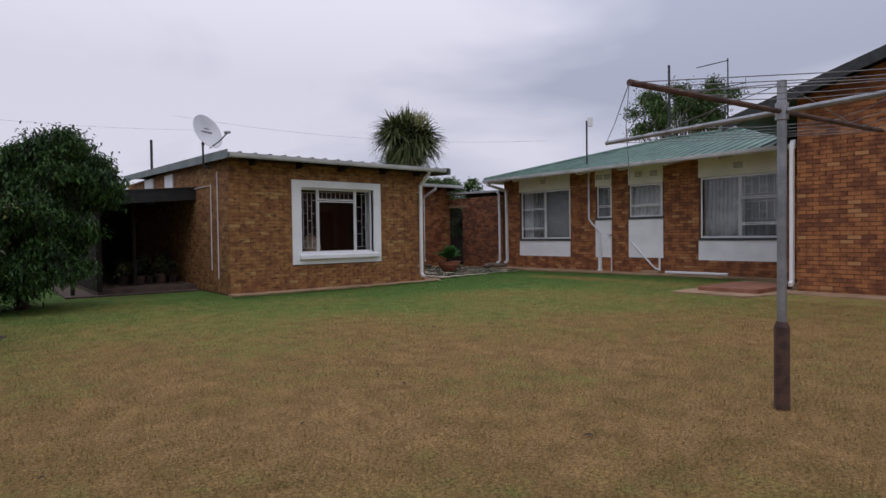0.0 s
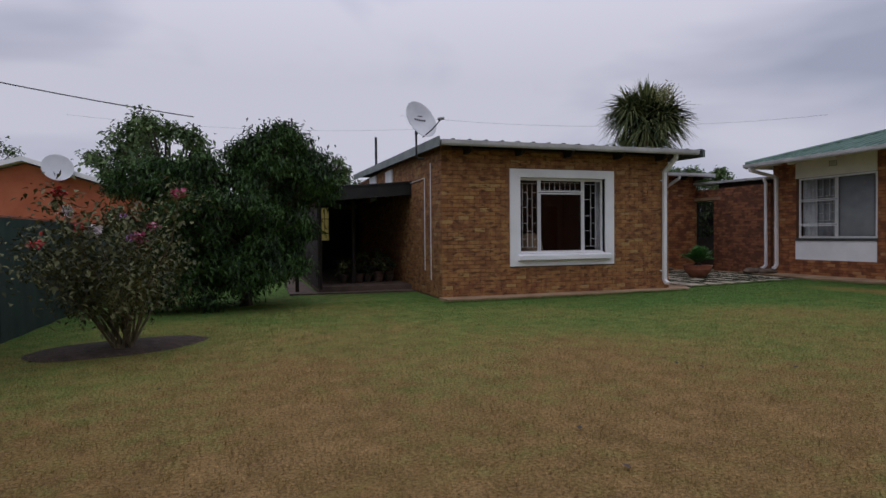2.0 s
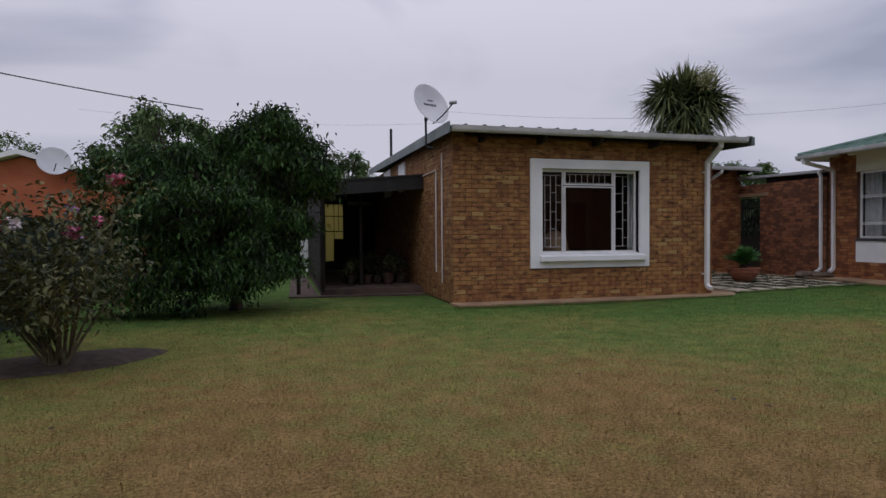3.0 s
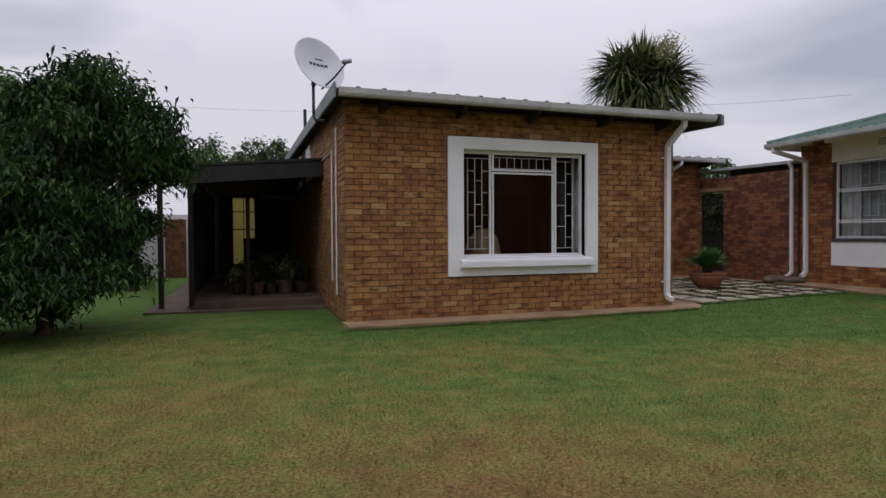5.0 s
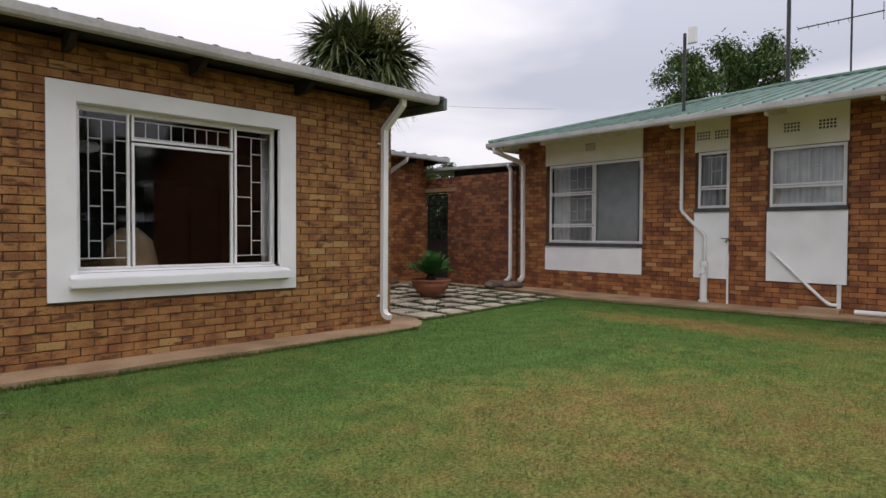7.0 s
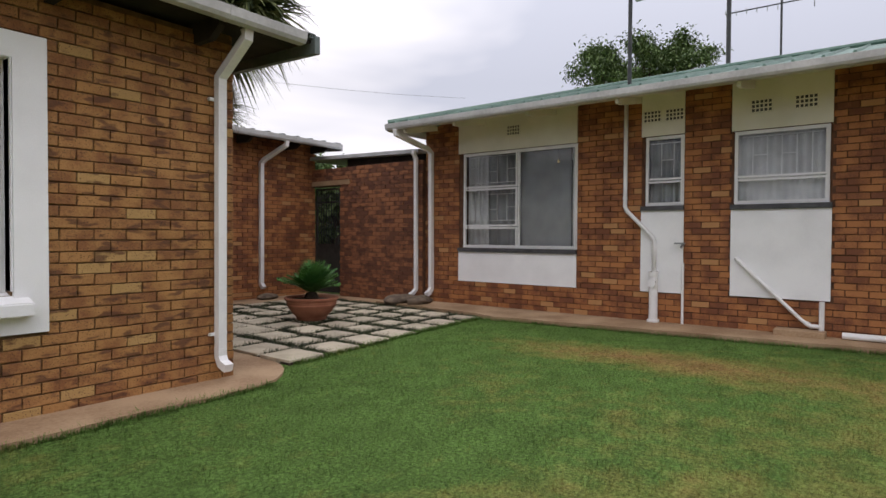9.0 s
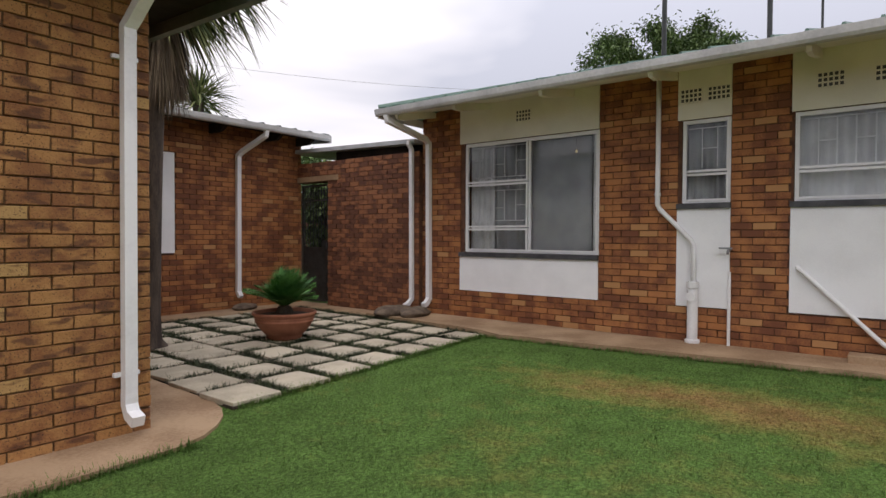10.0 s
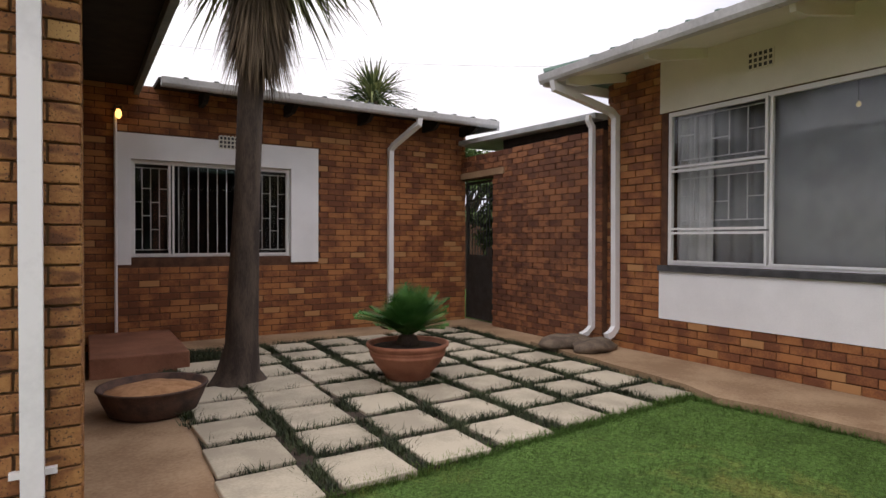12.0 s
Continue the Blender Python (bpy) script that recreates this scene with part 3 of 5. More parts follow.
bars1 = [(x, x, 1.03, 2.39) for x in (6.505, 6.62, 6.735, 8.165, 8.29)]
bars1 += [(p, q, z, z) for p, q in ((6.42, 6.83), (7.95, 8.36)) for z in (1.03, 2.39)]
bars1 += [(p, q, z, z) for p, q in ((6.505, 6.62), (6.735, 6.83), (8.165, 8.29)) for z in (1.20, 1.54, 1.88, 2.20)]
bars1 += [(p, q, z, z) for p, q in ((6.62, 6.735), (7.95, 8.165)) for z in (1.37, 1.70, 2.06)]
bars1 += [(8.29, 8.36, z, z) for z in (1.37, 1.70, 2.04)]
bars1 += [(6.90 + 0.125 * i, 6.90 + 0.125 * i, 2.25, 2.415) for i in range(8)] + [(6.89, 7.88, z, z) for z in (2.25, 2.415)]
window(cottage_front, "window_1", 6.365, 8.415, 0.905, 2.495,
       [(6.39, 6.85, 0.925, 2.47), (6.87, 7.91, 0.925, 2.185), (6.87, 7.91, 2.205, 2.47), (7.93, 8.39, 0.925, 2.47)],
       "white steel-framed cottage window with burglar bars and dark room behind", recess=0.09, bars=bars1)
curtain(cottage_front, "curtain", 8.36, 8.5, 0.21, 2.6, -0.30, WHITE_NET, "thin white curtain drawn to the window's side", depth=0.02)
curtain(cottage_front, "curtain", 6.28, 6.40, 0.21, 2.6, -0.30, WHITE_NET, "thin white curtain gathered at the window's edge", depth=0.02)


def ribbed_roof(name, x0, x1, y0, y1, z0, z1, mat, label, rib=0.343, along="y"):
    """Ribbed metal sheet that rises from y0 to y1, ribs along the slope."""
    outline = []
    x = x0
    while x < x1 - 0.01:
        e = min(x + rib, x1)
        outline += [(x, 0.0), (e - 0.09, 0.0), (e - 0.07, 0.036), (e - 0.025, 0.036), (e - 0.005, 0.0)]
        x = e
    verts, faces = [], []
    for px, h in outline:
        verts += [(px, y0, z0 + h), (px, y1, z1 + h), (px, y0, z0 + h - 0.008), (px, y1, z1 + h - 0.008)]
    for i in range(len(outline) - 1):
        a, b = 4 * i, 4 * i + 4
        faces += [(a, b, b + 1, a + 1), (a + 2, a + 3, b + 3, b + 2), (a, a + 2, b + 2, b)]
    return tagged(raw(name, verts, faces, mat), label, "roof", "", "structure")


ribbed_roof("roof_cottage", 4.46, 10.68, 11.72, 21.6, 3.135, 3.42, GREY_ROOF, "grey-green ribbed metal roof of the cottage")
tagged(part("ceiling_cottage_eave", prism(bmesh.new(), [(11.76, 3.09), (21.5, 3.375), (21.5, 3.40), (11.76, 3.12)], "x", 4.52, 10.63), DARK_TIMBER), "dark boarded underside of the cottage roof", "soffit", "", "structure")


def gutter(name, axis, p0, p1, side, c, z, label, mat=GUTTER_PAINT):
    """A box gutter with a rolled lip along axis, hung outside c on the given side."""
    s = side
    o = [(c, z), (c, z - 0.10), (c + s * 0.085, z - 0.10), (c + s * 0.105, z - 0.07), (c + s * 0.115, z - 0.005), (c + s * 0.115, z), (c + s * 0.108, z), (c + s * 0.10, z - 0.06), (c + s * 0.082, z - 0.092), (c + s * 0.006, z - 0.092), (c + s * 0.006, z)]
    g = empty(name, label, "gutter")
    part("trough", prism(bmesh.new(), o, axis, p0, p1), mat, g)
    for e, f in ((p0 - 0.004, p0), (p1, p1 + 0.004)):
        part("end_cap", prism(bmesh.new(), o[:6], axis, e, f), mat, g)
    for k in range(1, 8):
        e = p0 + (p1 - p0) * k / 8
        part("bracket", prism(bmesh.new(), [(c, z + 0.004), (c, z - 0.104), (c + s * 0.087, z - 0.104), (c + s * 0.108, z - 0.072), (c + s * 0.119, z + 0.002), (c + s * 0.116, z + 0.002), (c + s * 0.105, z - 0.071), (c + s * 0.086, z - 0.1015), (c + s * 0.003, z - 0.1015), (c + s * 0.003, z + 0.004)], axis, e - 0.012, e + 0.012), mat, g)
    return g


gutter("gutter", "x", 4.50, 10.50, -1, 11.76, 3.135, "white box gutter along the cottage eave")
fascia = tagged(part("trim_cottage_verge", prism(bmesh.new(), [(11.66, 3.0), (21.6, 3.29), (21.6, 3.47), (11.66, 3.19)], "x", 4.43, 4.46), GREY_ROOF), "grey-green metal verge flashing on the cottage roof", "trim", "", "structure")
tagged(part("trim_cottage_verge_east", prism(bmesh.new(), [(11.70, 2.99), (21.6, 3.27), (21.6, 3.43), (11.70, 3.15)], "x", 10.63, 10.69), GREY_ROOF), "weathered barge board at the cottage roof's edge", "trim", "", "structure")
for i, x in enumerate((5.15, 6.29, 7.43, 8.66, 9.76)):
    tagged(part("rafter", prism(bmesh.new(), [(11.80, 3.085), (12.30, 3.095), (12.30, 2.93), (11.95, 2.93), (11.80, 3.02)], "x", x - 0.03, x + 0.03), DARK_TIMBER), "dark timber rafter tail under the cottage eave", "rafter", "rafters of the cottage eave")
downpipe("downpipe", [(9.98, 11.79, 3.04), (9.98, 11.79, 2.97), (9.95, 12.06, 2.74), (9.935, 12.115, 2.68), (9.935, 12.125, 0.26), (9.935, 12.09, 0.20), (9.935, 12.0, 0.17)],
         "white square downpipe at the cottage corner", 0.04, 0.035, [(9.855, 12.15, 2.48, 10.015, 12.187, 2.505), (9.855, 12.15, 0.44, 10.015, 12.187, 0.465)])
tagged(part("conduit", tube(bmesh.new(), [(4.625, 12.87, 2.83), (4.625, 12.88, 0.36)], 0.012, 8), WHITE_PAINT), "thin white conduit on the cottage side wall", "conduit")
tagged(part("conduit", tube(bmesh.new(), [(4.625, 14.55, 2.55), (4.625, 13.32, 2.55), (4.625, 13.34, 0.54)], 0.012, 8), WHITE_PAINT), "thin white bent conduit on the cottage side wall", "conduit")
tagged(part("trim_cottage_pier", boxed(4.61, 16.45, 2.4, 4.649, 17.25, 3.1), WHITE_PLASTER), "white plaster panel high on the cottage side", "trim", "", "structure")
tagged(part("trim_cottage_pier", boxed(4.61, 18.6, 2.4, 4.649, 19.6, 3.15), WHITE_PLASTER), "white plaster panel high on the cottage side", "trim", "", "structure")

# ---- back building beside the court ----
BACK_Y = 17.45
BACK_WINDOW = (10.595, 12.575, 1.155, 2.37)
back = Wall("wall_court_back", "y", BACK_Y, -1, 10.10, 15.50, 0.04, 3.28, RED_MORTAR, "red-brown face-brick wall at the back of the paved court", holes=[BACK_WINDOW])
bm = bmesh.new()
for p, q, u, v in ((10.44, 10.595, 1.07, 2.68), (12.575, 12.965, 1.07, 2.68), (10.595, 12.575, 2.37, 2.68)):
    back.slab(bm, p, q, u, v, 0.025, -0.004)
for p, q, u, v in ((10.585, 10.597, 1.155, 2.37), (12.573, 12.585, 1.155, 2.37), (10.597, 12.573, 2.368, 2.38)):
    back.slab(bm, p, q, u, v, 0.02, -0.13)
tagged(part("trim_back_window", bm, WHITE_PLASTER), "white plaster panel round the back window", "trim", "", "structure")
bars2 = staggered_bars(10.63, 11.02, 1.25, 2.28, 4, 3) + [(11.15 + 0.118 * i, 11.15 + 0.118 * i, 1.19, 2.33) for i in range(8)] + staggered_bars(12.10, 12.54, 1.25, 2.28, 4, 3)
bars2 += [(p, q, z, z) for p, q in ((10.63, 11.02), (12.10, 12.54)) for z in (1.25, 2.28)]
window(back, "window_2", 10.60, 12.57, 1.16, 2.365, [(10.62, 11.045, 1.18, 2.345), (11.065, 12.045, 1.18, 2.345), (12.065, 12.55, 1.18, 2.345)],
       "white steel window with white burglar bars, dark inside", recess=0.06, bars=bars2)
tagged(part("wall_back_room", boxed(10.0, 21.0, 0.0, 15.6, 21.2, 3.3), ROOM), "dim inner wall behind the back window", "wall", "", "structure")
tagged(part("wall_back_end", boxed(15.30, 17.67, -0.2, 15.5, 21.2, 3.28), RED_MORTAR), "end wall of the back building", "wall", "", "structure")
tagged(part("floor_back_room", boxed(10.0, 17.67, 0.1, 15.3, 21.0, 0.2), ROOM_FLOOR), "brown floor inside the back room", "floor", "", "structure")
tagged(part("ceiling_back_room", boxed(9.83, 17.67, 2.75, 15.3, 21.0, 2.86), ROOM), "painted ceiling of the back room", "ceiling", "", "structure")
ribbed_roof("roof_back", 10.85, 15.72, 16.86, 22.0, 3.265, 3.56, GREY_ROOF, "grey ribbed metal roof over the back building")
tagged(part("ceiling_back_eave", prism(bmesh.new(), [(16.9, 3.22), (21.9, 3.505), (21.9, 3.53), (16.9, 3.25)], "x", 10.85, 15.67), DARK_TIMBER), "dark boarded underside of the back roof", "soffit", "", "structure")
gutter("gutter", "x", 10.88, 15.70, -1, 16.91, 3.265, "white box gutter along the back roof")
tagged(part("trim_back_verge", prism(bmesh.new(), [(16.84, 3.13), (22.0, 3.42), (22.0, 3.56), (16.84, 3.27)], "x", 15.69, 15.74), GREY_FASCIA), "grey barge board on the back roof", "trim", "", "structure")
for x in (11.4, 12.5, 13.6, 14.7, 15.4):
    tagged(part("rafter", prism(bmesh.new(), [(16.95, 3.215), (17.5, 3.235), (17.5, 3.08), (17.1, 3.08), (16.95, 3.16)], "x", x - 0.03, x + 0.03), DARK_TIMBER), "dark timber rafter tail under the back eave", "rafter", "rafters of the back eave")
downpipe("downpipe", [(14.30, 16.86, 3.17), (14.30, 16.87, 3.09), (14.12, 17.32, 2.82), (14.10, 17.40, 2.76), (14.10, 17.405, 0.36), (14.10, 17.33, 0.28)], "white square downpipe on the back wall", 0.04, 0.035)

# ---- gate wall ----
gate_wall = Wall("wall_gate", "x", 15.42, -1, 14.36, 17.45, 0.08, 2.72, RED_MORTAR, "rough red-brick garden wall with a gate opening", holes=[(16.575, 17.46, -0.5, 2.37)])
tagged(part("trim_gate_lintel", boxed(15.40, 16.28, 2.38, 15.62, 17.44, 2.475), CONCRETE), "concrete lintel over the gate opening", "trim", "", "structure")
gate = empty("metal_gate", "dark steel bar gate standing shut in the wall opening", "gate")
bm = bmesh.new()
for b in ((16.62, 0.12, 16.66, 2.33), (17.38, 0.12, 17.42, 2.33), (16.66, 2.29, 17.38, 2.33), (16.66, 0.12, 17.38, 0.16)):
    box(bm, 15.5, b[0], b[1], 15.53, b[2], b[3])
part("gate_frame", bm, STEEL_DARK, gate)
part("kick_panel", boxed(15.505, 16.66, 0.16, 15.52, 17.38, 1.15), STEEL_DARK, gate)
for i in range(9):
    part("bar", tube(bmesh.new(), [(15.515, 16.70 + 0.08 * i, 1.15), (15.515, 16.70 + 0.08 * i, 2.29)], 0.009, 6), STEEL_DARK, gate)
part("cross_bar", boxed(15.505, 16.66, 2.02, 15.52, 17.38, 2.05), STEEL_DARK, gate)
part("lock_box", boxed(15.47, 16.66, 1.1, 15.52, 16.78, 1.28), STEEL_DARK, gate)
for i in range(4):
    part("scroll", tube(bmesh.new(), [(15.515, 16.76 + 0.17 * i + 0.06 * math.cos(t * math.pi / 6), 2.17 + 0.06 * math.sin(t * math.pi / 6)) for t in range(13)], 0.007, 5), STEEL_DARK, gate)
tagged(part("roof_store", prism(bmesh.new(), [(14.42, 2.86), (17.6, 2.94), (17.6, 3.01), (14.42, 2.93)], "x", 15.36, 19.5), GREY_FASCIA), "pale flat metal roof edge behind the gate wall", "roof", "", "structure")
tagged(part("rafter", prism(bmesh.new(), [(14.42, 2.722), (16.5, 2.722), (16.5, 2.91), (14.42, 2.86)], "x", 15.56, 15.62), DARK_TIMBER), "dark timber beam under the store roof", "beam")
tagged(part("wall_beyond_gate", boxed(19.0, 14.5, -0.2, 19.2, 24.0, 1.8), RED_MORTAR), "plain garden wall beyond the gate", "wall", "", "structure")

# ---- main house ----
HOUSE_X = 15.52
W1, W2, W3, W4 = (11.34, 13.52, 1.12, 2.775), (9.765, 10.305, 1.765, 2.755), (8.075, 9.14, 1.755, 2.715), (4.87, 6.965, 1.12, 2.75)
house = Wall("wall_house_front", "x", HOUSE_X, -1, 3.5, 14.36, 0.12, 3.42, RED_MORTAR, "red-brown face-brick house wall with white panels", holes=[W1, W2, W3, W4])
tagged(part("wall_house_end", boxed(15.74, 14.15, -0.2, 23.0, 14.354, 3.42), RED_MORTAR), "red-brown end wall of the house", "wall", "", "structure")
tagged(part("wall_house_rear", boxed(22.8, -2.0, -0.2, 23.0, 14.15, 3.42), RED_MORTAR), "rear wall of the house", "wall", "", "structure")
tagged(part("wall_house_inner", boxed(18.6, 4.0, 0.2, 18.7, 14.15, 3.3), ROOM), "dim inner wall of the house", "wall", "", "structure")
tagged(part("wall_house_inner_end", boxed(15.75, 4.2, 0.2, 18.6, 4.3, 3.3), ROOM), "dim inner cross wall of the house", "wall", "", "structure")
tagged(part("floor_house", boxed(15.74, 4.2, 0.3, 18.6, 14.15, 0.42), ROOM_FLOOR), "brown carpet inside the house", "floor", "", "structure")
tagged(part("ceiling_house", boxed(15.74, 4.2, 2.95, 18.6, 14.15, 3.0), WHITE_PLASTER), "white ceiling inside the house", "ceiling", "", "structure")
HOUSE_PANELS = [(11.345, 13.597, 0.535, 3.6), (9.76, 10.35, 0.543, 3.6), (8.05, 9.165, 0.555, 3.6), (4.82, 7.01, 0.525, 3.6)]
for i, ((p0, p1, pz, _), w) in enumerate(zip(HOUSE_PANELS, (W1, W2, W3, W4))):
    bm = bmesh.new()
    house.slab(bm, p0, p1, pz, w[2] - 0.065, 0.016, -0.004)
    tagged(part("trim_panel_low", bm, WHITE_PLASTER), "white painted plaster panel below the window", "trim", "", "structure")
    bm = bmesh.new()
    house.slab(bm, p0, p1, w[3] + 0.002, 3.40, 0.022, -0.004)
    tagged(part("trim_panel_high", bm, CREAM_PLASTER), "cream painted plaster panel above the window", "trim", "", "structure")
    bm = bmesh.new()
    house.slab(bm, p0 - 0.005, p1 + 0.005, w[2] - 0.065, w[2], 0.045, -0.10, 0.004)
    tagged(part("trim_sill", bm, SILL), "dark slate window sill", "sill", "", "structure")
def grille(a0, a1, z0, z1):
    """A low burglar grille: six uprights, a top and a bottom rail, short rungs between every other pair."""
    step = (a1 - a0) / 5
    out = [(a0 + step * i, a0 + step * i, z0, z1) for i in range(6)] + [(a0, a1, z, z) for z in (z0, z1)]
    return out + [(a0 + step * i, a0 + step * (i + 1), z0 + (z1 - z0) * k, z0 + (z1 - z0) * k) for i, k in ((0, 0.5), (2, 0.42), (4, 0.58))]


bars3 = grille(12.47, 13.44, 2.25, 2.70) + grille(12.47, 13.44, 1.60, 2.05)
window(house, "window_3", 11.345, 13.515, 1.125, 2.77, [(11.37, 12.40, 1.15, 2.745), (12.425, 13.49, 2.165, 2.745), (12.425, 13.49, 1.50, 2.145), (12.425, 13.49, 1.15, 1.48)],
       "white steel house window with a large fixed pane and net curtains", recess=0.02, bars=bars3)
window(house, "window_4", 9.77, 10.30, 1.77, 2.75, [(9.79, 10.28, 2.135, 2.73), (9.79, 10.28, 1.79, 2.115)], "small white steel window with net curtain", recess=0.02,
       bars=[(9.93, 9.93, 2.2, 2.66), (10.10, 10.10, 2.2, 2.66), (9.82, 10.25, 2.66, 2.66), (9.93, 10.10, 2.42, 2.42)])
window(house, "window_5", 8.08, 9.135, 1.76, 2.71, [(8.10, 9.115, 2.105, 2.69), (8.10, 9.115, 1.78, 2.085)], "white steel window with net curtain, top light ajar", recess=0.02,
       bars=[(8.27 + 0.165 * i, 8.27 + 0.165 * i, 2.14, 2.64) for i in range(5)] + [(8.16, 9.06, 2.64, 2.64), (8.435, 8.60, 2.40, 2.40), (8.765, 8.93, 2.40, 2.40)])
window(house, "window_6", 4.875, 6.96, 1.125, 2.745, [(5.93, 6.94, 1.15, 2.72), (4.895, 5.91, 2.165, 2.72), (4.895, 5.91, 1.50, 2.145), (4.895, 5.91, 1.15, 1.48)],
       "white steel house window with a large fixed pane and curtains", recess=0.02, bars=grille(4.95, 5.84, 2.25, 2.68) + grille(4.95, 5.84, 1.60, 2.05))
curtain(house, "curtain", 11.50, 12.42, 0.43, 2.85, -0.13, NET, "grey sheer curtain drawn across the window", wave=0.35, depth=0.012)
curtain(house, "curtain", 12.30, 13.14, 0.43, 2.85, -0.24, NET, "grey sheer curtain behind the burglar bars", wave=0.2)
curtain(house, "curtain", 13.08, 13.65, 0.43, 2.85, -0.17, WHITE_NET, "white net curtain hanging in folds")
curtain(house, "curtain", 11.3, 11.49, 0.43, 2.85, -0.15, WHITE_NET, "white curtain gathered at the window's side")
curtain(house, "curtain", 9.75, 10.42, 0.43, 2.85, -0.13, NET, "grey net curtain in the small window")
curtain(house, "curtain", 8.05, 9.25, 0.43, 2.85, -0.15, WHITE_NET, "white net curtain hanging in folds", wave=0.16)
curtain(house, "curtain", 5.86, 6.98, 0.43, 2.85, -0.3, WHITE_NET, "white curtain gathered at the window's side")
curtain(house, "curtain", 6.7, 7.05, 0.43, 2.85, -0.3, WHITE_NET, "white curtain gathered at the window's side")
curtain(house, "curtain", 4.8, 5.85, 0.43, 2.85, -0.16, NET, "grey net curtain hanging in folds")


def air_brick(wall, a, z):
    v = empty("air_vent", "pale terracotta air brick with dark slots in the plaster", "vent", "air bricks of the house")
    bm = bmesh.new()
    w, h, k, m = 0.24, 0.16, 5, 3
    for i in range(k + 1):
        c = a - w / 2 + w * i / k
        wall.slab(bm, c - 0.008, c + 0.008, z - h / 2, z + h / 2, 0.030, 0.022)
    for j in range(m + 1):
        c = z - h / 2 + h * j / m
        for i in range(k):
            e = a - w / 2 + w * i / k
            wall.slab(bm, e + 0.008, e + w / k - 0.008, c - 0.009, c + 0.009, 0.029, 0.022)
    part("grid", bm, CREAM_PLASTER, v)
    part("backing", wall.slab(bmesh.new(), a - w / 2, a + w / 2, z - h / 2, z + h / 2, 0.0255, 0.021), SILL, v)


for a, z in ((12.48, 3.085), (10.20, 3.035), (9.895, 3.03), (8.82, 3.01), (8.33, 3.005), (5.96, 3.0)):
    air_brick(house, a, z)
air_brick(back, 11.74, 2.66)

# roof of the house: low hipped, ribbed green sheets
EAVE_X, EAVE_Y, EAVE_Z, RIDGE_X, RIDGE_Z = 14.53, 14.40, 3.25, 19.0, 4.49
RUN = RIDGE_X - EAVE_X
bm = bmesh.new()
a = [bm.verts.new(p) for p in ((EAVE_X, EAVE_Y, EAVE_Z), (EAVE_X, -3, EAVE_Z), (RIDGE_X, -3, RIDGE_Z), (RIDGE_X, EAVE_Y - RUN, RIDGE_Z), (RIDGE_X + RUN, EAVE_Y, EAVE_Z), (RIDGE_X + RUN, -3, EAVE_Z))]
for f in ((0, 1, 2, 3), (4, 0, 3), (5, 4, 3, 2)):
    bm.faces.new([a[i] for i in f])
house_roof = tagged(part("roof_house", bm, GREEN_ROOF), "low hipped roof of green ribbed metal on the house", "roof", "", "structure")
sol = house_roof.modifiers.new("thickness", "SOLIDIFY")
sol.thickness, sol.offset = 0.02, -1
verts, faces = [], []
y = EAVE_Y - 0.15
while y > -2.9:
    e = min(RUN, EAVE_Y - y)
    k = len(verts)
    rise = (RIDGE_Z - EAVE_Z) / RUN
    for t in (0.0, e):
        for dy, dz in ((-0.022, 0.0), (-0.012, 0.032), (0.012, 0.032), (0.022, 0.0)):
            verts.append((EAVE_X + t, y + dy, EAVE_Z + rise * t + dz))
    faces += [(k, k + 4, k + 5, k + 1), (k + 1, k + 5, k + 6, k + 2), (k + 2, k + 6, k + 7, k + 3), (k, k + 1, k + 2, k + 3)]
    y -= 0.28
x = EAVE_X + 0.3
while x < RIDGE_X + RUN - 0.2:
    e = min(x - EAVE_X, RIDGE_X + RUN - x)
    k = len(verts)
    for t in (0.0, e):
        for dx, dz in ((-0.022, 0.0), (-0.012, 0.032), (0.012, 0.032), (0.022, 0.0)):
            verts.append((x + dx, EAVE_Y - t, EAVE_Z + rise * t + dz))
    faces += [(k, k + 4, k + 5, k + 1), (k + 1, k + 5, k + 6, k + 2), (k + 2, k + 6, k + 7, k + 3), (k, k + 1, k + 2, k + 3)]
    x += 0.28
raw("roof_ribs", verts, faces, GREEN_ROOF, house_roof)
part("hip_cap", tube(bmesh.new(), [(EAVE_X, EAVE_Y, EAVE_Z + 0.02), (RIDGE_X, EAVE_Y - RUN, RIDGE_Z + 0.03), (RIDGE_X, -3, RIDGE_Z + 0.03)], 0.05, 8), GREEN_ROOF, house_roof)
tagged(part("ceiling_house_eave", prism(bmesh.new(), [(14.62, 3.17), (15.56, 3.35), (15.56, 3.37), (14.62, 3.20)], "y", 3.9, 14.34), CREAM_PLASTER), "painted underside of the house eave", "soffit", "", "structure")
tagged(part("ceiling_house_eave_end", prism(bmesh.new(), [(14.40, 3.17), (14.30, 3.22), (14.30, 3.26), (14.40, 3.20)], "x", 15.56, 23.0), CREAM_PLASTER), "painted underside of the end eave", "soffit", "", "structure")
gutter("gutter", "y", 3.95, 14.42, -1, 14.58, 3.24, "white box gutter along the house eave")
tagged(part("trim_house_fascia", boxed(14.54, 14.40, 3.12, 23.5, 14.43, 3.265), WHITE_PAINT), "white fascia at the house end", "trim", "", "structure")
for y in (14.1, 13.05, 11.72, 10.38, 8.92, 7.5, 6.1, 4.7):
    bm = prism(bmesh.new(), [(14.59, 3.18), (15.50, 3.345), (15.50, 3.24), (14.76, 3.09), (14.61, 3.09)], "y", y - 0.024, y + 0.024)
    tagged(part("rafter", bm, CREAM_PLASTER), "cream painted rafter tail under the house eave", "rafter", "rafters of the house eave")

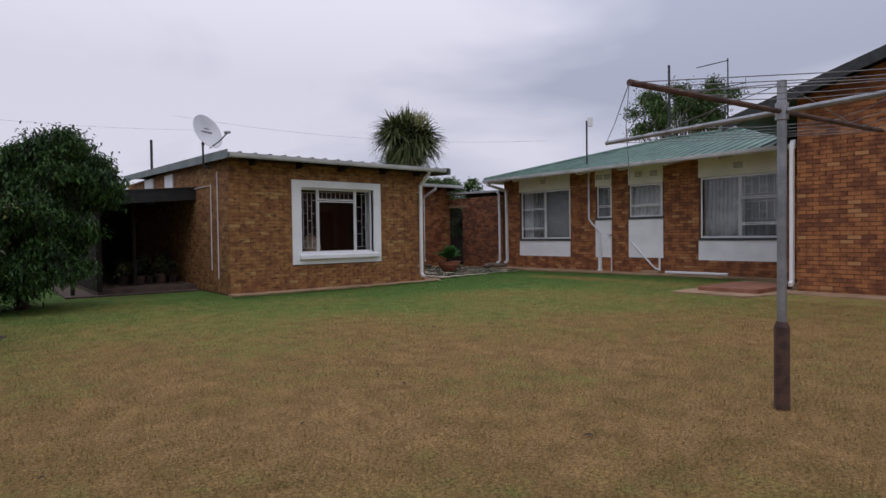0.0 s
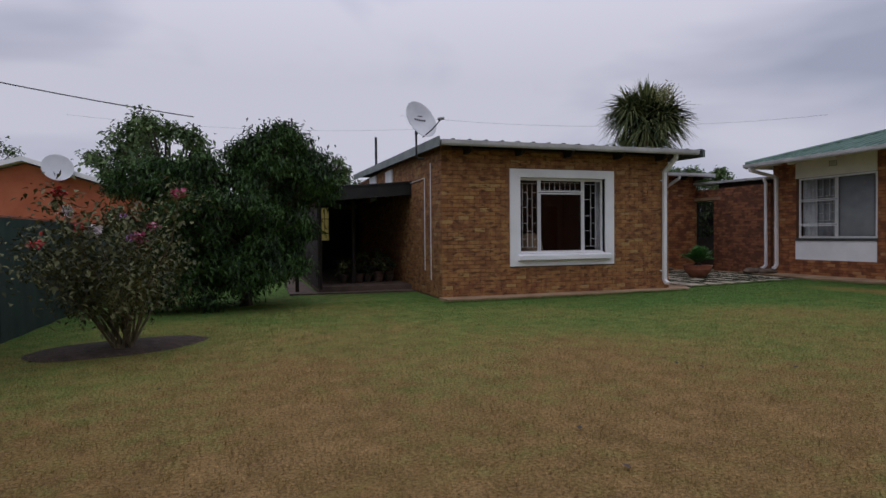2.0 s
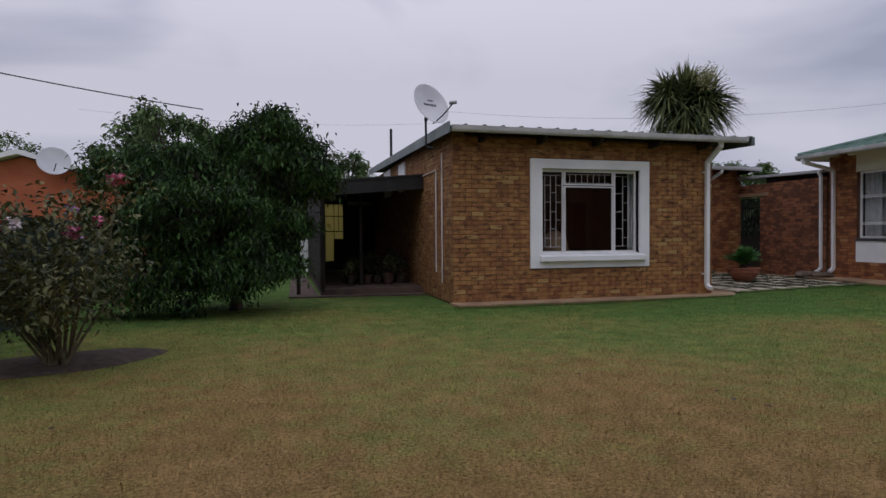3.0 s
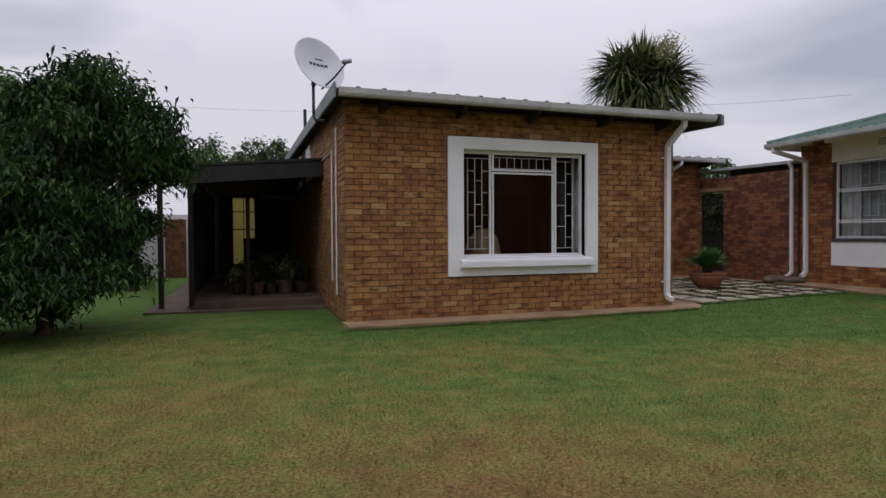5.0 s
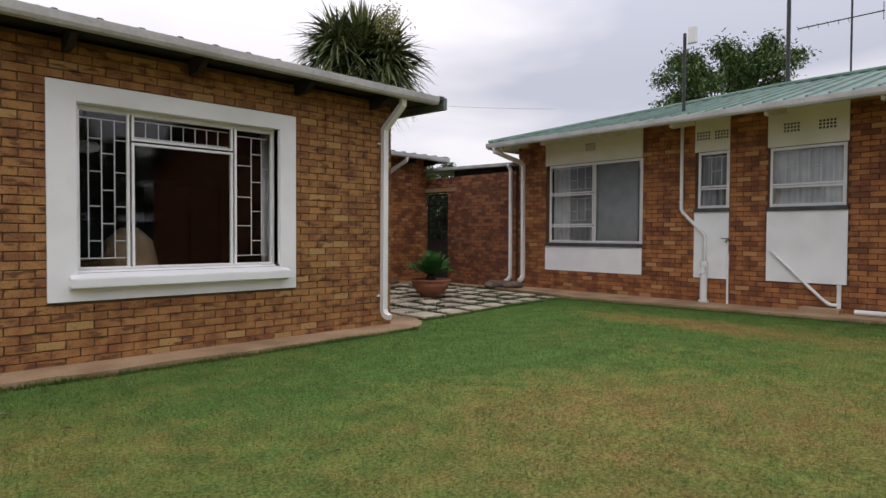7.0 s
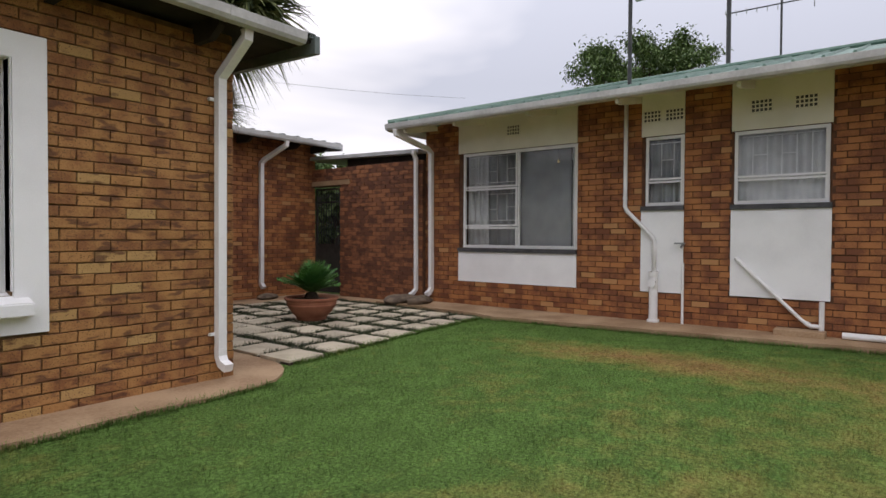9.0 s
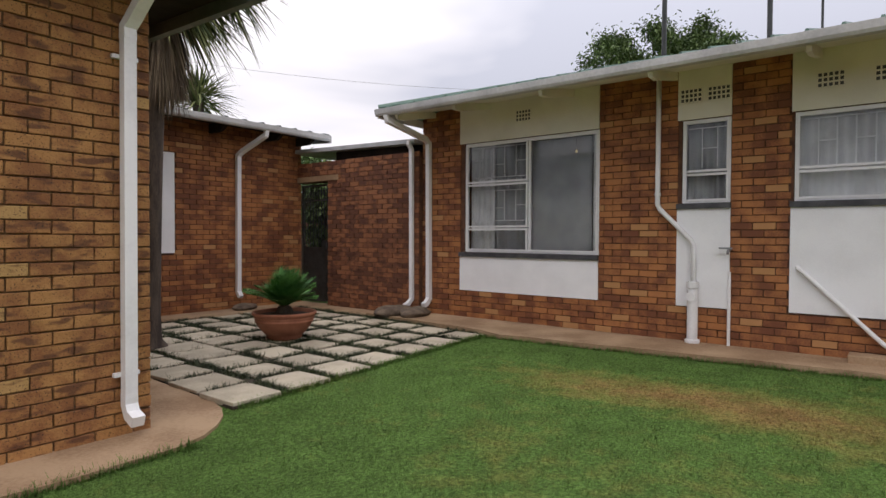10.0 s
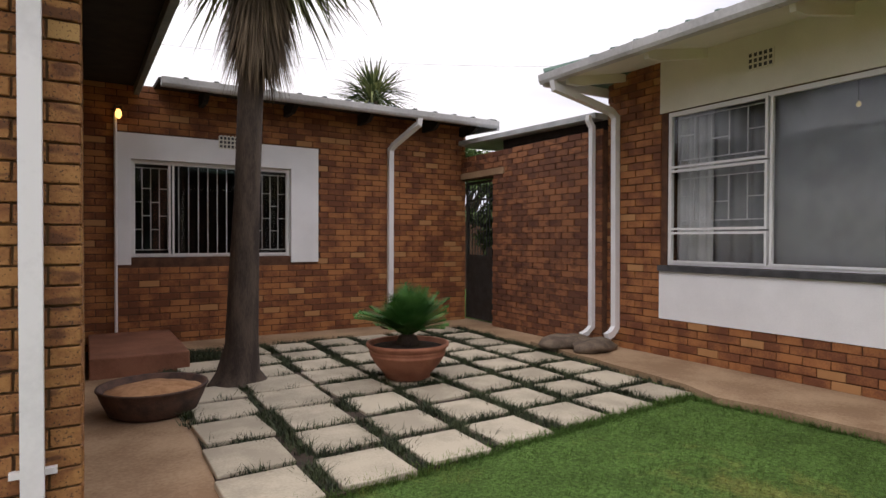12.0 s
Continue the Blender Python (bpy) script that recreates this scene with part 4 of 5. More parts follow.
# pipes on the house
downpipe("downpipe", [(14.52, 14.22, 3.14), (14.52, 14.22, 3.07), (15.38, 14.20, 2.90), (15.455, 14.19, 2.84), (15.465, 14.18, 0.36), (15.40, 14.18, 0.29), (15.32, 14.18, 0.26)], "white downpipe bent back to the house corner", 0.04, 0.035)
downpipe("downpipe", [(15.34, 14.50, 2.90), (15.33, 14.50, 2.84), (15.37, 14.48, 2.76), (15.375, 14.47, 0.34), (15.30, 14.48, 0.27), (15.22, 14.49, 0.24)], "white downpipe from the store roof at the house corner", 0.03, 0.03)
waste = empty("waste_pipe", "white plastic soil pipe with a bend and round inspection cap", "pipe")
part("pipe", tube(bmesh.new(), [(15.47, 10.57, 3.35), (15.47, 10.57, 1.76), (15.47, 10.54, 1.70), (15.46, 10.17, 1.33), (15.46, 10.14, 1.27), (15.46, 10.14, 0.7)], 0.03, 12), WHITE_PAINT, waste, smooth=True)
part("lower_pipe", tube(bmesh.new(), [(15.44, 10.14, 0.125), (15.44, 10.14, 0.16), (15.44, 10.14, 0.17), (15.44, 10.14, 0.76), (15.44, 10.14, 0.77), (15.44, 10.14, 0.84)], [0.085, 0.085, 0.06, 0.06, 0.068, 0.068], 16), WHITE_PAINT, waste)
part("inspection_cap", tube(bmesh.new(), [(15.40, 10.14, 0.67), (15.355, 10.14, 0.67)], 0.055, 16), WHITE_PAINT, waste)
part("collar", tube(bmesh.new(), [(15.47, 10.57, 1.87), (15.47, 10.57, 1.90)], 0.038, 12), WHITE_PAINT, waste)
riser = empty("water_pipe", "thin white water pipe ending in a brass tap", "pipe")
part("pipe", tube(bmesh.new(), [(15.48, 9.755, 0.125), (15.48, 9.755, 0.97)], 0.018, 10), WHITE_PAINT, riser)
tap = part("tap", tube(bmesh.new(), [(15.53, 9.76, 1.22), (15.44, 9.76, 1.22), (15.40, 9.76, 1.18)], 0.016, 8), GALV, riser, "dull metal tap")
part("tap_handle", boxed(15.43, 9.72, 1.23, 15.45, 9.86, 1.25), GALV, tap)
bath = empty("waste_pipe", "white waste pipe slanting down across the panel", "pipe")
part("pipe", tube(bmesh.new(), [(15.49, 9.09, 1.05), (15.47, 9.07, 1.03), (15.46, 8.36, 0.33), (15.46, 8.30, 0.28)], 0.023, 10), WHITE_PAINT, bath)
part("trap", tube(bmesh.new(), [(15.46, 8.30, 0.28), (15.45, 8.24, 0.245), (15.45, 8.15, 0.245)], 0.028, 10), WHITE_PAINT, bath)
part("riser", tube(bmesh.new(), [(15.45, 8.13, 0.20), (15.45, 8.13, 0.55)], 0.03, 10), WHITE_PAINT, bath)
tagged(part("gully", boxed(15.25, 8.08, 0.11, 15.515, 8.62, 0.20, 0.01), CONCRETE), "small concrete gully kerb at the wall's foot", "gully")
tagged(part("waste_pipe", tube(bmesh.new(), [(15.40, 7.92, 0.17), (15.42, 7.0, 0.17), (15.44, 6.2, 0.17)], 0.04, 10), WHITE_PAINT), "white pipe lying along the wall's foot", "pipe")

# ---- wing of the house ----
WING_X = 13.05
wing = Wall("wall_wing_front", "x", WING_X, -1, -7.0, 3.72, 0.03, 3.95, RED_MORTAR, "red-brown face-brick gable wall of the house wing", holes=[])
tagged(part("wall_wing_side", boxed(13.27, 3.50, -0.2, 15.74, 3.715, 3.9), RED_MORTAR), "side wall of the house wing", "wall", "", "structure")
bm = prism(bmesh.new(), [(3.7, 3.9), (-7.0, 3.9), (-1.5, 5.5)], "x", 13.06, 13.27)
tagged(part("wall_wing_gable", bm, RED_BRICK), "brick gable triangle of the house wing", "wall", "", "structure")
for s0, s1, z0, z1 in ((5.0, -1.5, 3.59, 5.57), (-8.0, -1.5, 3.59, 5.57)):
    tagged(part("roof_wing", prism(bmesh.new(), [(s0, z0), (s1, z1), (s1, z1 + 0.05), (s0, z0 + 0.05)], "x", 12.62, 19.0), GREEN_ROOF), "green metal pitched roof of the house wing", "roof", "", "structure")
    tagged(part("trim_wing_barge", prism(bmesh.new(), [(s0, z0 - 0.16), (s1, z1 - 0.16), (s1, z1 + 0.06), (s0, z0 + 0.06)], "x", 12.57, 12.615), STEEL_DARK), "dark barge board on the wing gable", "trim", "", "structure")
downpipe("downpipe", [(14.5, 4.15, 3.12), (13.12, 3.82, 3.1), (13.0, 3.80, 3.0), (13.0, 3.80, 0.25), (12.9, 3.80, 0.2)], "white square downpipe at the wing corner", 0.045, 0.035)
tagged(part("step_brick", boxed(11.9, 4.0, -0.1, 13.6, 5.2, 0.16, 0.01), BRICK_RED_PAINT), "low red brick step beside the wing wall", "step")
pavement("pavement_wing", [(12.4, -7.0), (12.4, 3.6), (11.3, 4.0), (11.4, 5.5), (14.9, 5.5), (14.9, 4.0), (13.15, 3.9), (13.15, -7.0)][::-1], -0.3, 0.075, "tan concrete apron at the wing corner")


# ---- paved court ----
paving = tagged(new("pavement_court"), "square pale concrete slabs with dark mondo grass between", "paving", "", "structure")
rnd = random.Random(11)
slab_bm = boxed(-0.225, -0.225, -0.05, 0.225, 0.225, 0.0, 0.008)
slab_me = bpy.data.meshes.new("paving_slab")
slab_bm.to_mesh(slab_me)
slab_bm.free()
slab_me.materials.append(SLAB)
SLABS = []
for i in range(7):
    for j in range(8):
        x, y = 10.93 + 0.567 * i + 0.03 * j, 12.41 + 0.55 * j + 0.05 * i
        if (x - 11.30) ** 2 + (y - 14.93) ** 2 < 0.09 or (j == 7 and i == 0):
            continue
        sx, sy = 0.45, 0.45
        if i == 0 or (i == 1 and 2 <= j <= 4):
            sy = 0.47 if i == 0 else 0.51
        if i in (1, 2) and j in (3, 4):
            sx = 0.53
        x, y = x + rnd.uniform(-0.015, 0.015), y + rnd.uniform(-0.012, 0.012)
        SLABS.append((x, y, sx / 2, sy / 2))
        ob = new("paving_slab", slab_me)
        ob.parent = paving
        ob.location = (x, y, 0.082 + rnd.uniform(-0.006, 0.006))
        ob.scale = (sx / 0.45, sy / 0.45, 1)
        ob.rotation_euler = (rnd.uniform(-0.008, 0.008), rnd.uniform(-0.008, 0.008), rnd.uniform(-0.02, 0.05))
soil_bm = bmesh.new()
ends = [(10.70, 12.16), (14.58, 12.48), (14.95, 16.74), (10.87, 16.6)]
low, top = [[soil_bm.verts.new((x, y, z)) for x, y in ends] for z in (-0.2, 0.06)]
for k in range(4):
    soil_bm.faces.new((low[k], low[(k + 1) % 4], top[(k + 1) % 4], top[k]))
soil_bm.faces.new(top)
tagged(part("soil", soil_bm, SOIL, paving), "dark soil between the slabs")


def blades(name, roots, low, high, width, lean, mat, label, seed, z_of):
    """Thin upright grass blades at the given roots, joined."""
    g = np.random.default_rng(seed)
    n = len(roots)
    r = np.asarray(roots, dtype=float)
    h = g.uniform(low, high, n)
    az = g.uniform(0, 2 * np.pi, n)
    la = g.normal(0, lean, n)
    side = np.stack((-np.sin(az), np.cos(az)), 1) * width / 2
    tip = np.stack((np.cos(az), np.sin(az)), 1) * (h * la)[:, None]
    z = z_of
    v = np.empty((n, 3, 3))
    v[:, 0, :2], v[:, 1, :2], v[:, 2, :2] = r[:, :2] - side, r[:, :2] + side, r[:, :2] + tip
    v[:, 0, 2] = v[:, 1, 2] = z - 0.003
    v[:, 2, 2] = z + h
    me = bpy.data.meshes.new(name)
    me.vertices.add(3 * n)
    me.vertices.foreach_set("co", v.ravel())
    me.loops.add(3 * n)
    me.loops.foreach_set("vertex_index", np.arange(3 * n, dtype=np.int32))
    me.polygons.add(n)
    me.polygons.foreach_set("loop_start", np.arange(0, 3 * n, 3, dtype=np.int32))
    me.update()
    me.validate()
    me.materials.append(mat)
    return tagged(new(name, me), label, "grass", "", "stuff")


g = np.random.default_rng(4)
pts = []
slab_at = np.array(SLABS)
while len(pts) < 34000:
    x, y = g.uniform(10.74, 14.88), g.uniform(12.2, 16.7)
    if y < 12.19 + 0.083 * (x - 10.7) or x > 14.58 + 0.087 * (y - 12.45):
        continue
    gap = np.maximum(np.abs(slab_at[:, 0] - x) - slab_at[:, 2], np.abs(slab_at[:, 1] - y) - slab_at[:, 3]).min()
    if gap > 0.005 and noise.noise(Vector((x * 3.1, y * 3.1, 0))) > -0.3 - 0.2 * (x > 12.0):
        k = int(g.integers(14, 34) * min(1.0, 0.25 + gap * 18))
        pts += [(x + g.normal(0, 0.026), y + g.normal(0, 0.026)) for _ in range(k)]
blades("mondo_grass", pts, 0.028, 0.066, 0.010, 1.1, MONDO, "dark mondo grass tufts growing between the paving slabs", 8, 0.06)

def on_lawn(gx, gy):
    """True where grass grows: off the aprons, the court and the steps."""
    return ~((gy > 11.68) & (gx > 4.55) & (gx < 10.15)) & ~((gx >= 10.15) & (gx < 10.72) & (gy > 11.70 + 1.05 * (gx - 10.15))) & ~((gx >= 10.7) & (gy > 12.16 + 0.083 * (gx - 10.7))) & ~((gx > 11.3) & (gy < 5.6)) & (gx < 14.45 + 0.105 * (12.4 - gy))


g = np.random.default_rng(6)
gx, gy = g.uniform(-1.9, 14.9, 340000), g.uniform(-1.2, 12.52, 340000)
keep = on_lawn(gx, gy)
gx, gy = gx[keep], gy[keep]
blades("lawn_blades", np.stack((gx, gy), 1), 0.012, 0.036, 0.0055, 1.15, LAWN_BLADE, "short uneven lawn grass, partly dry", 9, 0.06 * np.clip((gx - 7.5) / 5.5, 0, 1))
g = np.random.default_rng(7)
n = 9000
edge = np.concatenate((np.stack((g.uniform(4.5, 10.15, n // 3), g.normal(11.67, 0.02, n // 3)), 1), np.stack((g.uniform(10.75, 14.5, n // 3), g.normal(12.15, 0.025, n // 3)), 1), np.stack((g.normal(14.44, 0.02, n // 3), g.uniform(5.6, 12.4, n // 3)), 1)))
edge[n // 3:2 * (n // 3), 1] += 0.083 * (edge[n // 3:2 * (n // 3), 0] - 10.7)
edge[2 * (n // 3):, 0] += 0.105 * (12.4 - edge[2 * (n // 3):, 1])
blades("lawn_edge_blades", edge, 0.025, 0.07, 0.008, 1.0, LAWN_BLADE, "longer grass along the concrete edges", 10, 0.06 * np.clip((edge[:, 0] - 7.5) / 5.5, 0, 1))

g = np.random.default_rng(12)
v, f = [], []
for _ in range(46):
    x, y, a, s = g.uniform(-1.2, 9.0), g.uniform(1.0, 11.4), g.uniform(0, 6.28), g.uniform(0.01, 0.022)
    z = 0.06 * min(1.0, max(0.0, (x - 7.5) / 5.5)) + 0.016
    c, n = math.cos(a), math.sin(a)
    k = len(v)
    v += [(x - 2 * s * c, y - 2 * s * n, z), (x + s * n, y - s * c, z + 0.008), (x + 2 * s * c, y + 2 * s * n, z + 0.004), (x - s * n, y + s * c, z + 0.01)]
    f += [(k, k + 1, k + 2), (k, k + 2, k + 3)]
tagged(raw("fallen_leaves", v, f, BARK), "brown fallen leaves scattered on the lawn", "leaves", "", "stuff")

# ---- court things ----
pot = empty("plant_pot", "wide round terracotta bowl pot on the paving slabs", "pot")
part("bowl", lathe(bmesh.new(), [(0.184, 0.000), (0.216, 0.017), (0.216, 0.050), (0.239, 0.067), (0.304, 0.143), (0.350, 0.218), (0.357, 0.225), (0.357, 0.239), (0.351, 0.244), (0.363, 0.260), (0.363, 0.273), (0.357, 0.277), (0.368, 0.286), (0.391, 0.311), (0.391, 0.336), (0.377, 0.340), (0.354, 0.332), (0.340, 0.286)], (12.72, 14.24, 0.082), 48), TERRACOTTA, pot, smooth=True)
part("soil", lathe(bmesh.new(), [(0.342, 0.252), (0.342, 0.294), (0.092, 0.315)], (12.72, 14.24, 0.082), 32), SOIL, pot)


def cycad(cx, cy, cz, fronds, length):
    rr = random.Random(21)
    p = empty("cycad", "bright green cycad with stiff feathery fronds in the pot", "plant")
    part("stem", lathe(bmesh.new(), [(0.09, 0.0), (0.11, 0.06), (0.08, 0.13), (0.03, 0.16)], (cx, cy, cz), 14), BARK, p)
    for i in range(fronds):
        az, up = rr.uniform(0, 2 * math.pi), rr.uniform(0.55, 1.45)
        ln = length * rr.uniform(0.75, 1.1)
        verts, faces = [], []
        prev = None
        for k in range(15):
            t = k / 14
            r = ln * t * math.cos(up) * (1 + 0.25 * t)
            z = ln * (t * math.sin(up) - 0.28 * t * t * (1.5 - up))
            c = Vector((cx + r * math.cos(az), cy + r * math.sin(az), cz + 0.12 + z))
            s = Vector((-math.sin(az), math.cos(az), 0))
            verts += [tuple(c - s * 0.004), tuple(c + s * 0.004)]
            if prev is not None:
                q = 2 * k
                faces.append((q - 2, q - 1, q + 1, q))
            prev = c
        for k in range(1, 15):
            t = k / 14
            c, b = Vector(verts[2 * k]), Vector(verts[2 * k - 2])
            d = (c - b).normalized()
            w = 0.16 * math.sin(math.pi * min(1, 0.12 + 0.88 * t)) ** 0.7 + 0.02
            for side in (0, 1):
                for off in (0.0, 0.5):
                    tip = b.lerp(c, off + 0.25) + s * (2 * side - 1) * w + d * w * 0.55 + Vector((0, 0, 0.03))
                    q = len(verts)
                    root = Vector(verts[2 * k - 2 + side]).lerp(Vector(verts[2 * k + side]), 0.5)
                    verts += [tuple(tip), tuple(root)]
                    faces.append((2 * k - 2 + side, q + 1, q) if off == 0 else (q + 1, 2 * k + side, q))
        raw("frond", verts, faces, LEAF_CYCAD, p)


cycad(12.72, 14.24, 0.35, 60, 0.50)

bowl = empty("fire_bowl", "low rusty steel dish filled with orange sand", "bowl")
part("dish", lathe(bmesh.new(), [(0.27, 0.0), (0.31, 0.02), (0.365, 0.14), (0.385, 0.20), (0.395, 0.205), (0.39, 0.22), (0.37, 0.215), (0.35, 0.17)], (10.56, 14.34, 0.053), 40), RUST, bowl, smooth=True)
SAND = material("orange_sand", (0.34, 0.17, 0.075), (0.50, 0.28, 0.14), 14, 0.95, 0.8)
sand_bm = lathe(bmesh.new(), [(0.355, 0.14), (0.35, 0.17), (0.26, 0.19), (0.15, 0.215), (0.05, 0.22)], (10.56, 14.34, 0.053), 30)
for v in sand_bm.verts:
    v.co.z += 0.012 * noise.noise(v.co * 9)
part("sand", sand_bm, SAND, bowl, smooth=True)
tagged(part("step_court", boxed(10.14, 15.75, 0.0, 11.02, 17.44, 0.25, 0.012), BRICK_RED_PAINT), "red painted concrete step against the back wall", "step")
tagged(part("conduit", tube(bmesh.new(), [(10.43, 17.40, 2.9), (10.43, 17.40, 0.26)], 0.018, 8), WHITE_PAINT), "thin white pipe up the back wall", "conduit")
lamp = empty("wall_lamp", "small lit glass wall lamp under the eave", "lamp")
GLOW = bpy.data.materials.new("lit_bulb")
GLOW.use_nodes = True
GLOW.node_tree.nodes["Principled BSDF"].inputs["Base Color"].default_value = (0.8, 0.6, 0.3, 1)
GLOW.node_tree.nodes["Principled BSDF"].inputs["Emission Color"].default_value = (1.0, 0.5, 0.13, 1)
GLOW.node_tree.nodes["Principled BSDF"].inputs["Emission Strength"].default_value = 2.4
part("bracket", boxed(10.42, 17.36, 2.86, 10.50, 17.45, 2.98), DARK_TIMBER, lamp)
part("bulb", lathe(bmesh.new(), [(0.015, 0), (0.032, 0.03), (0.036, 0.07), (0.02, 0.11)], (10.46, 17.32, 2.82), 16), GLOW, lamp, smooth=True)
PANE_SPOT_GLOW = bpy.data.materials.new("pane_spot_glow")
PANE_SPOT_GLOW.use_nodes = True
PANE_SPOT_GLOW.node_tree.nodes["Principled BSDF"].inputs["Base Color"].default_value = (0.3, 0.22, 0.1, 1)
PANE_SPOT_GLOW.node_tree.nodes["Principled BSDF"].inputs["Emission Color"].default_value = (1.0, 0.82, 0.5, 1)
PANE_SPOT_GLOW.node_tree.nodes["Principled BSDF"].inputs["Emission Strength"].default_value = 0.22
inner = empty("pendant_lamp", "glowing dot added for the bright spot on the house pane", "lamp")
part("cord", tube(bmesh.new(), [(15.585, 11.70, 2.949), (15.585, 11.70, 2.55)], 0.003, 6), WIRE, inner)
part("bulb", lathe(bmesh.new(), [(0.008, 0), (0.019, 0.012), (0.02, 0.03), (0.008, 0.05)], (15.585, 11.70, 2.50), 14), PANE_SPOT_GLOW, inner, smooth=True)
STONE = material("brown_weathered_stone", (0.085, 0.062, 0.045), (0.18, 0.135, 0.095), 8, 0.9, 0.9)
for i, (x, y, s, a) in enumerate(((15.12, 14.18, 0.27, 0.3), (15.02, 14.52, 0.29, -0.2), (14.85, 14.62, 0.16, 0.9), (14.06, 17.15, 0.2, 0.2))):
    bm = bmesh.new()
    bmesh.ops.create_icosphere(bm, subdivisions=3, radius=1.0)
    for v in bm.verts:
        v.co *= 1 + 0.22 * noise.noise(v.co * 1.7 + Vector((i * 5, 0, 0)))
        v.co = Vector((v.co.x * s * 1.25, v.co.y * s * 0.8, v.co.z * s * 0.34))
    ob = part("rock", bm, STONE, None, smooth=True)
    ob.matrix_world = pose(x, y, (0.17 if i < 2 else 0.12), 0, 0, math.degrees(a))
    tagged(ob, "flat weathered stone under the downpipe mouth", "rock", "splash stones")

# ---- cabbage palm in the court ----
palm = empty("palm_tree", "tall palm with a sword-leaf crown and a skirt of dead leaves", "tree")
bm = bmesh.new()
levels = [(0.0, 0.29), (0.05, 0.24), (0.15, 0.18), (0.4, 0.155), (1.0, 0.135), (1.8, 0.118), (2.6, 0.108), (3.4, 0.10), (4.3, 0.10)]
tube(bm, [(11.33 + 0.045 * z / 1.0 * 0.7, 14.93 - 0.02 * z, 0.03 + z) for z, _ in levels], [r for _, r in levels], 20)
for v in bm.verts:
    v.co += Vector((noise.noise(v.co * 6), noise.noise(v.co * 6 + Vector((9, 0, 0))), 0)) * 0.025 * (2.2 if v.co.z < 0.2 else 1)
part("trunk", bm, BARK, palm, smooth=True)
PC = Vector((11.50, 14.83, 4.25))


def sword_leaves(rr, centre, count, length, mat, parent, name, elev, droop, width=0.045, back=0.0):
    verts, faces = [], []
    for _ in range(count):
        az, el = rr.uniform(0, 2 * math.pi), rr.uniform(*elev)
        ln = length * rr.uniform(0.75, 1.1)
        w = width * rr.uniform(0.7, 1.2)
        base = centre + Vector((math.cos(az), math.sin(az), 0)) * 0.1 + Vector((0, 0, rr.uniform(-0.25, 0.2)))
        side = Vector((-math.sin(az), math.cos(az), 0))
        k0 = len(verts)
        dr = droop * rr.uniform(0.5, 1.5)
        steps = 5
        for k in range(steps + 1):
            t = k / steps
            e = el - dr * t * t
            p = base + Vector((math.cos(az) * math.cos(el) * ln * t, math.sin(az) * math.cos(el) * ln * t, math.sin(el) * ln * t - dr * ln * t * t * 0.5))
            ww = w * (0.5 + 1.2 * t if t < 0.4 else (1 - t) / 0.6 + 0.02)
            verts += [tuple(p - side * ww / 2 + Vector((0, 0, ww * 0.25))), tuple(p), tuple(p + side * ww / 2 + Vector((0, 0, ww * 0.25)))]
            if k:
                q = k0 + 3 * k
                faces += [(q - 3, q, q + 1, q - 2), (q - 2, q + 1, q + 2, q - 1)]
    return raw(name, verts, faces, mat, parent)


rr = random.Random(31)
sword_leaves(rr, PC + Vector((0, 0, 0.34)), 520, 1.08, LEAF_PALM, palm, "crown_upper", (0.1, 1.5), 0.5, 0.055)
sword_leaves(rr, PC + Vector((-0.42, 0.12, 0.42)), 420, 0.88, LEAF_PALM, palm, "crown_side", (-0.7, 1.3), 0.7, 0.06)
sword_leaves(rr, PC + Vector((0.36, -0.26, 0.28)), 420, 0.86, LEAF_PALM, palm, "crown_side", (-0.7, 1.15), 0.7, 0.06)
sword_leaves(rr, PC + Vector((0, 0, 0.05)), 420, 0.98, LEAF_PALM, palm, "crown_lower", (-0.9, 0.25), 0.55, 0.055)
sword_leaves(rr, PC + Vector((0, 0, -0.25)), 420, 0.85, DEAD_LEAF, palm, "dead_skirt", (-1.55, -1.12), 0.1, 0.028)
sword_leaves(rr, PC + Vector((-0.02, 0, -0.5)), 1300, 0.88, DEAD_LEAF, palm, "dead_skirt", (-1.56, -1.22), 0.0, 0.022)
FLOWER_SPRAY = material("pale_yellow_flower_spray", (0.30, 0.30, 0.12), (0.45, 0.44, 0.22), 9, 0.8, 0.2, spread=0.4)
v, f = leaves(rr, [(11.36, 13.95, 4.95), (11.42, 13.9, 5.05), (11.5, 13.95, 4.88)], 700, 0.06, 0.22, "", 0.5, 0.13)
raw("flower_spray", v, f, FLOWER_SPRAY, palm, "pale yellow flower spray", "stuff")


def limb_tree(name, label, base, centres, leaf_mat, count, leaf, spread, trunk_r, seed, droop=0.5, width=0.28, group="", twigs=True):
    rr = random.Random(seed)
    t = empty(name, label, "tree", group)
    bm = bmesh.new()
    top = Vector(base) + Vector((0, 0, 0.28 * (max(c[2] for c in centres) - base[2])))
    tube(bm, [base, (base[0] + 0.02, base[1], base[2] + 0.1), tuple(top)], [trunk_r * 1.5, trunk_r * 1.1, trunk_r * 0.8], 10)
    part("trunk", bm, BARK, t)
    for c in (centres if twigs else centres[:6]):
        c = Vector(c)
        mid = top.lerp(c, 0.5) + Vector((rr.uniform(-0.1, 0.1), rr.uniform(-0.1, 0.1), 0.1 * (c.z - top.z)))
        part("limb", tube(bmesh.new(), [tuple(top - Vector((0, 0, 0.1))), tuple(mid), tuple(c)], [trunk_r * 0.5, trunk_r * 0.3, trunk_r * 0.1], 6), BARK, t)
    v, f = leaves(rr, centres, count, leaf, droop, "", width, spread)
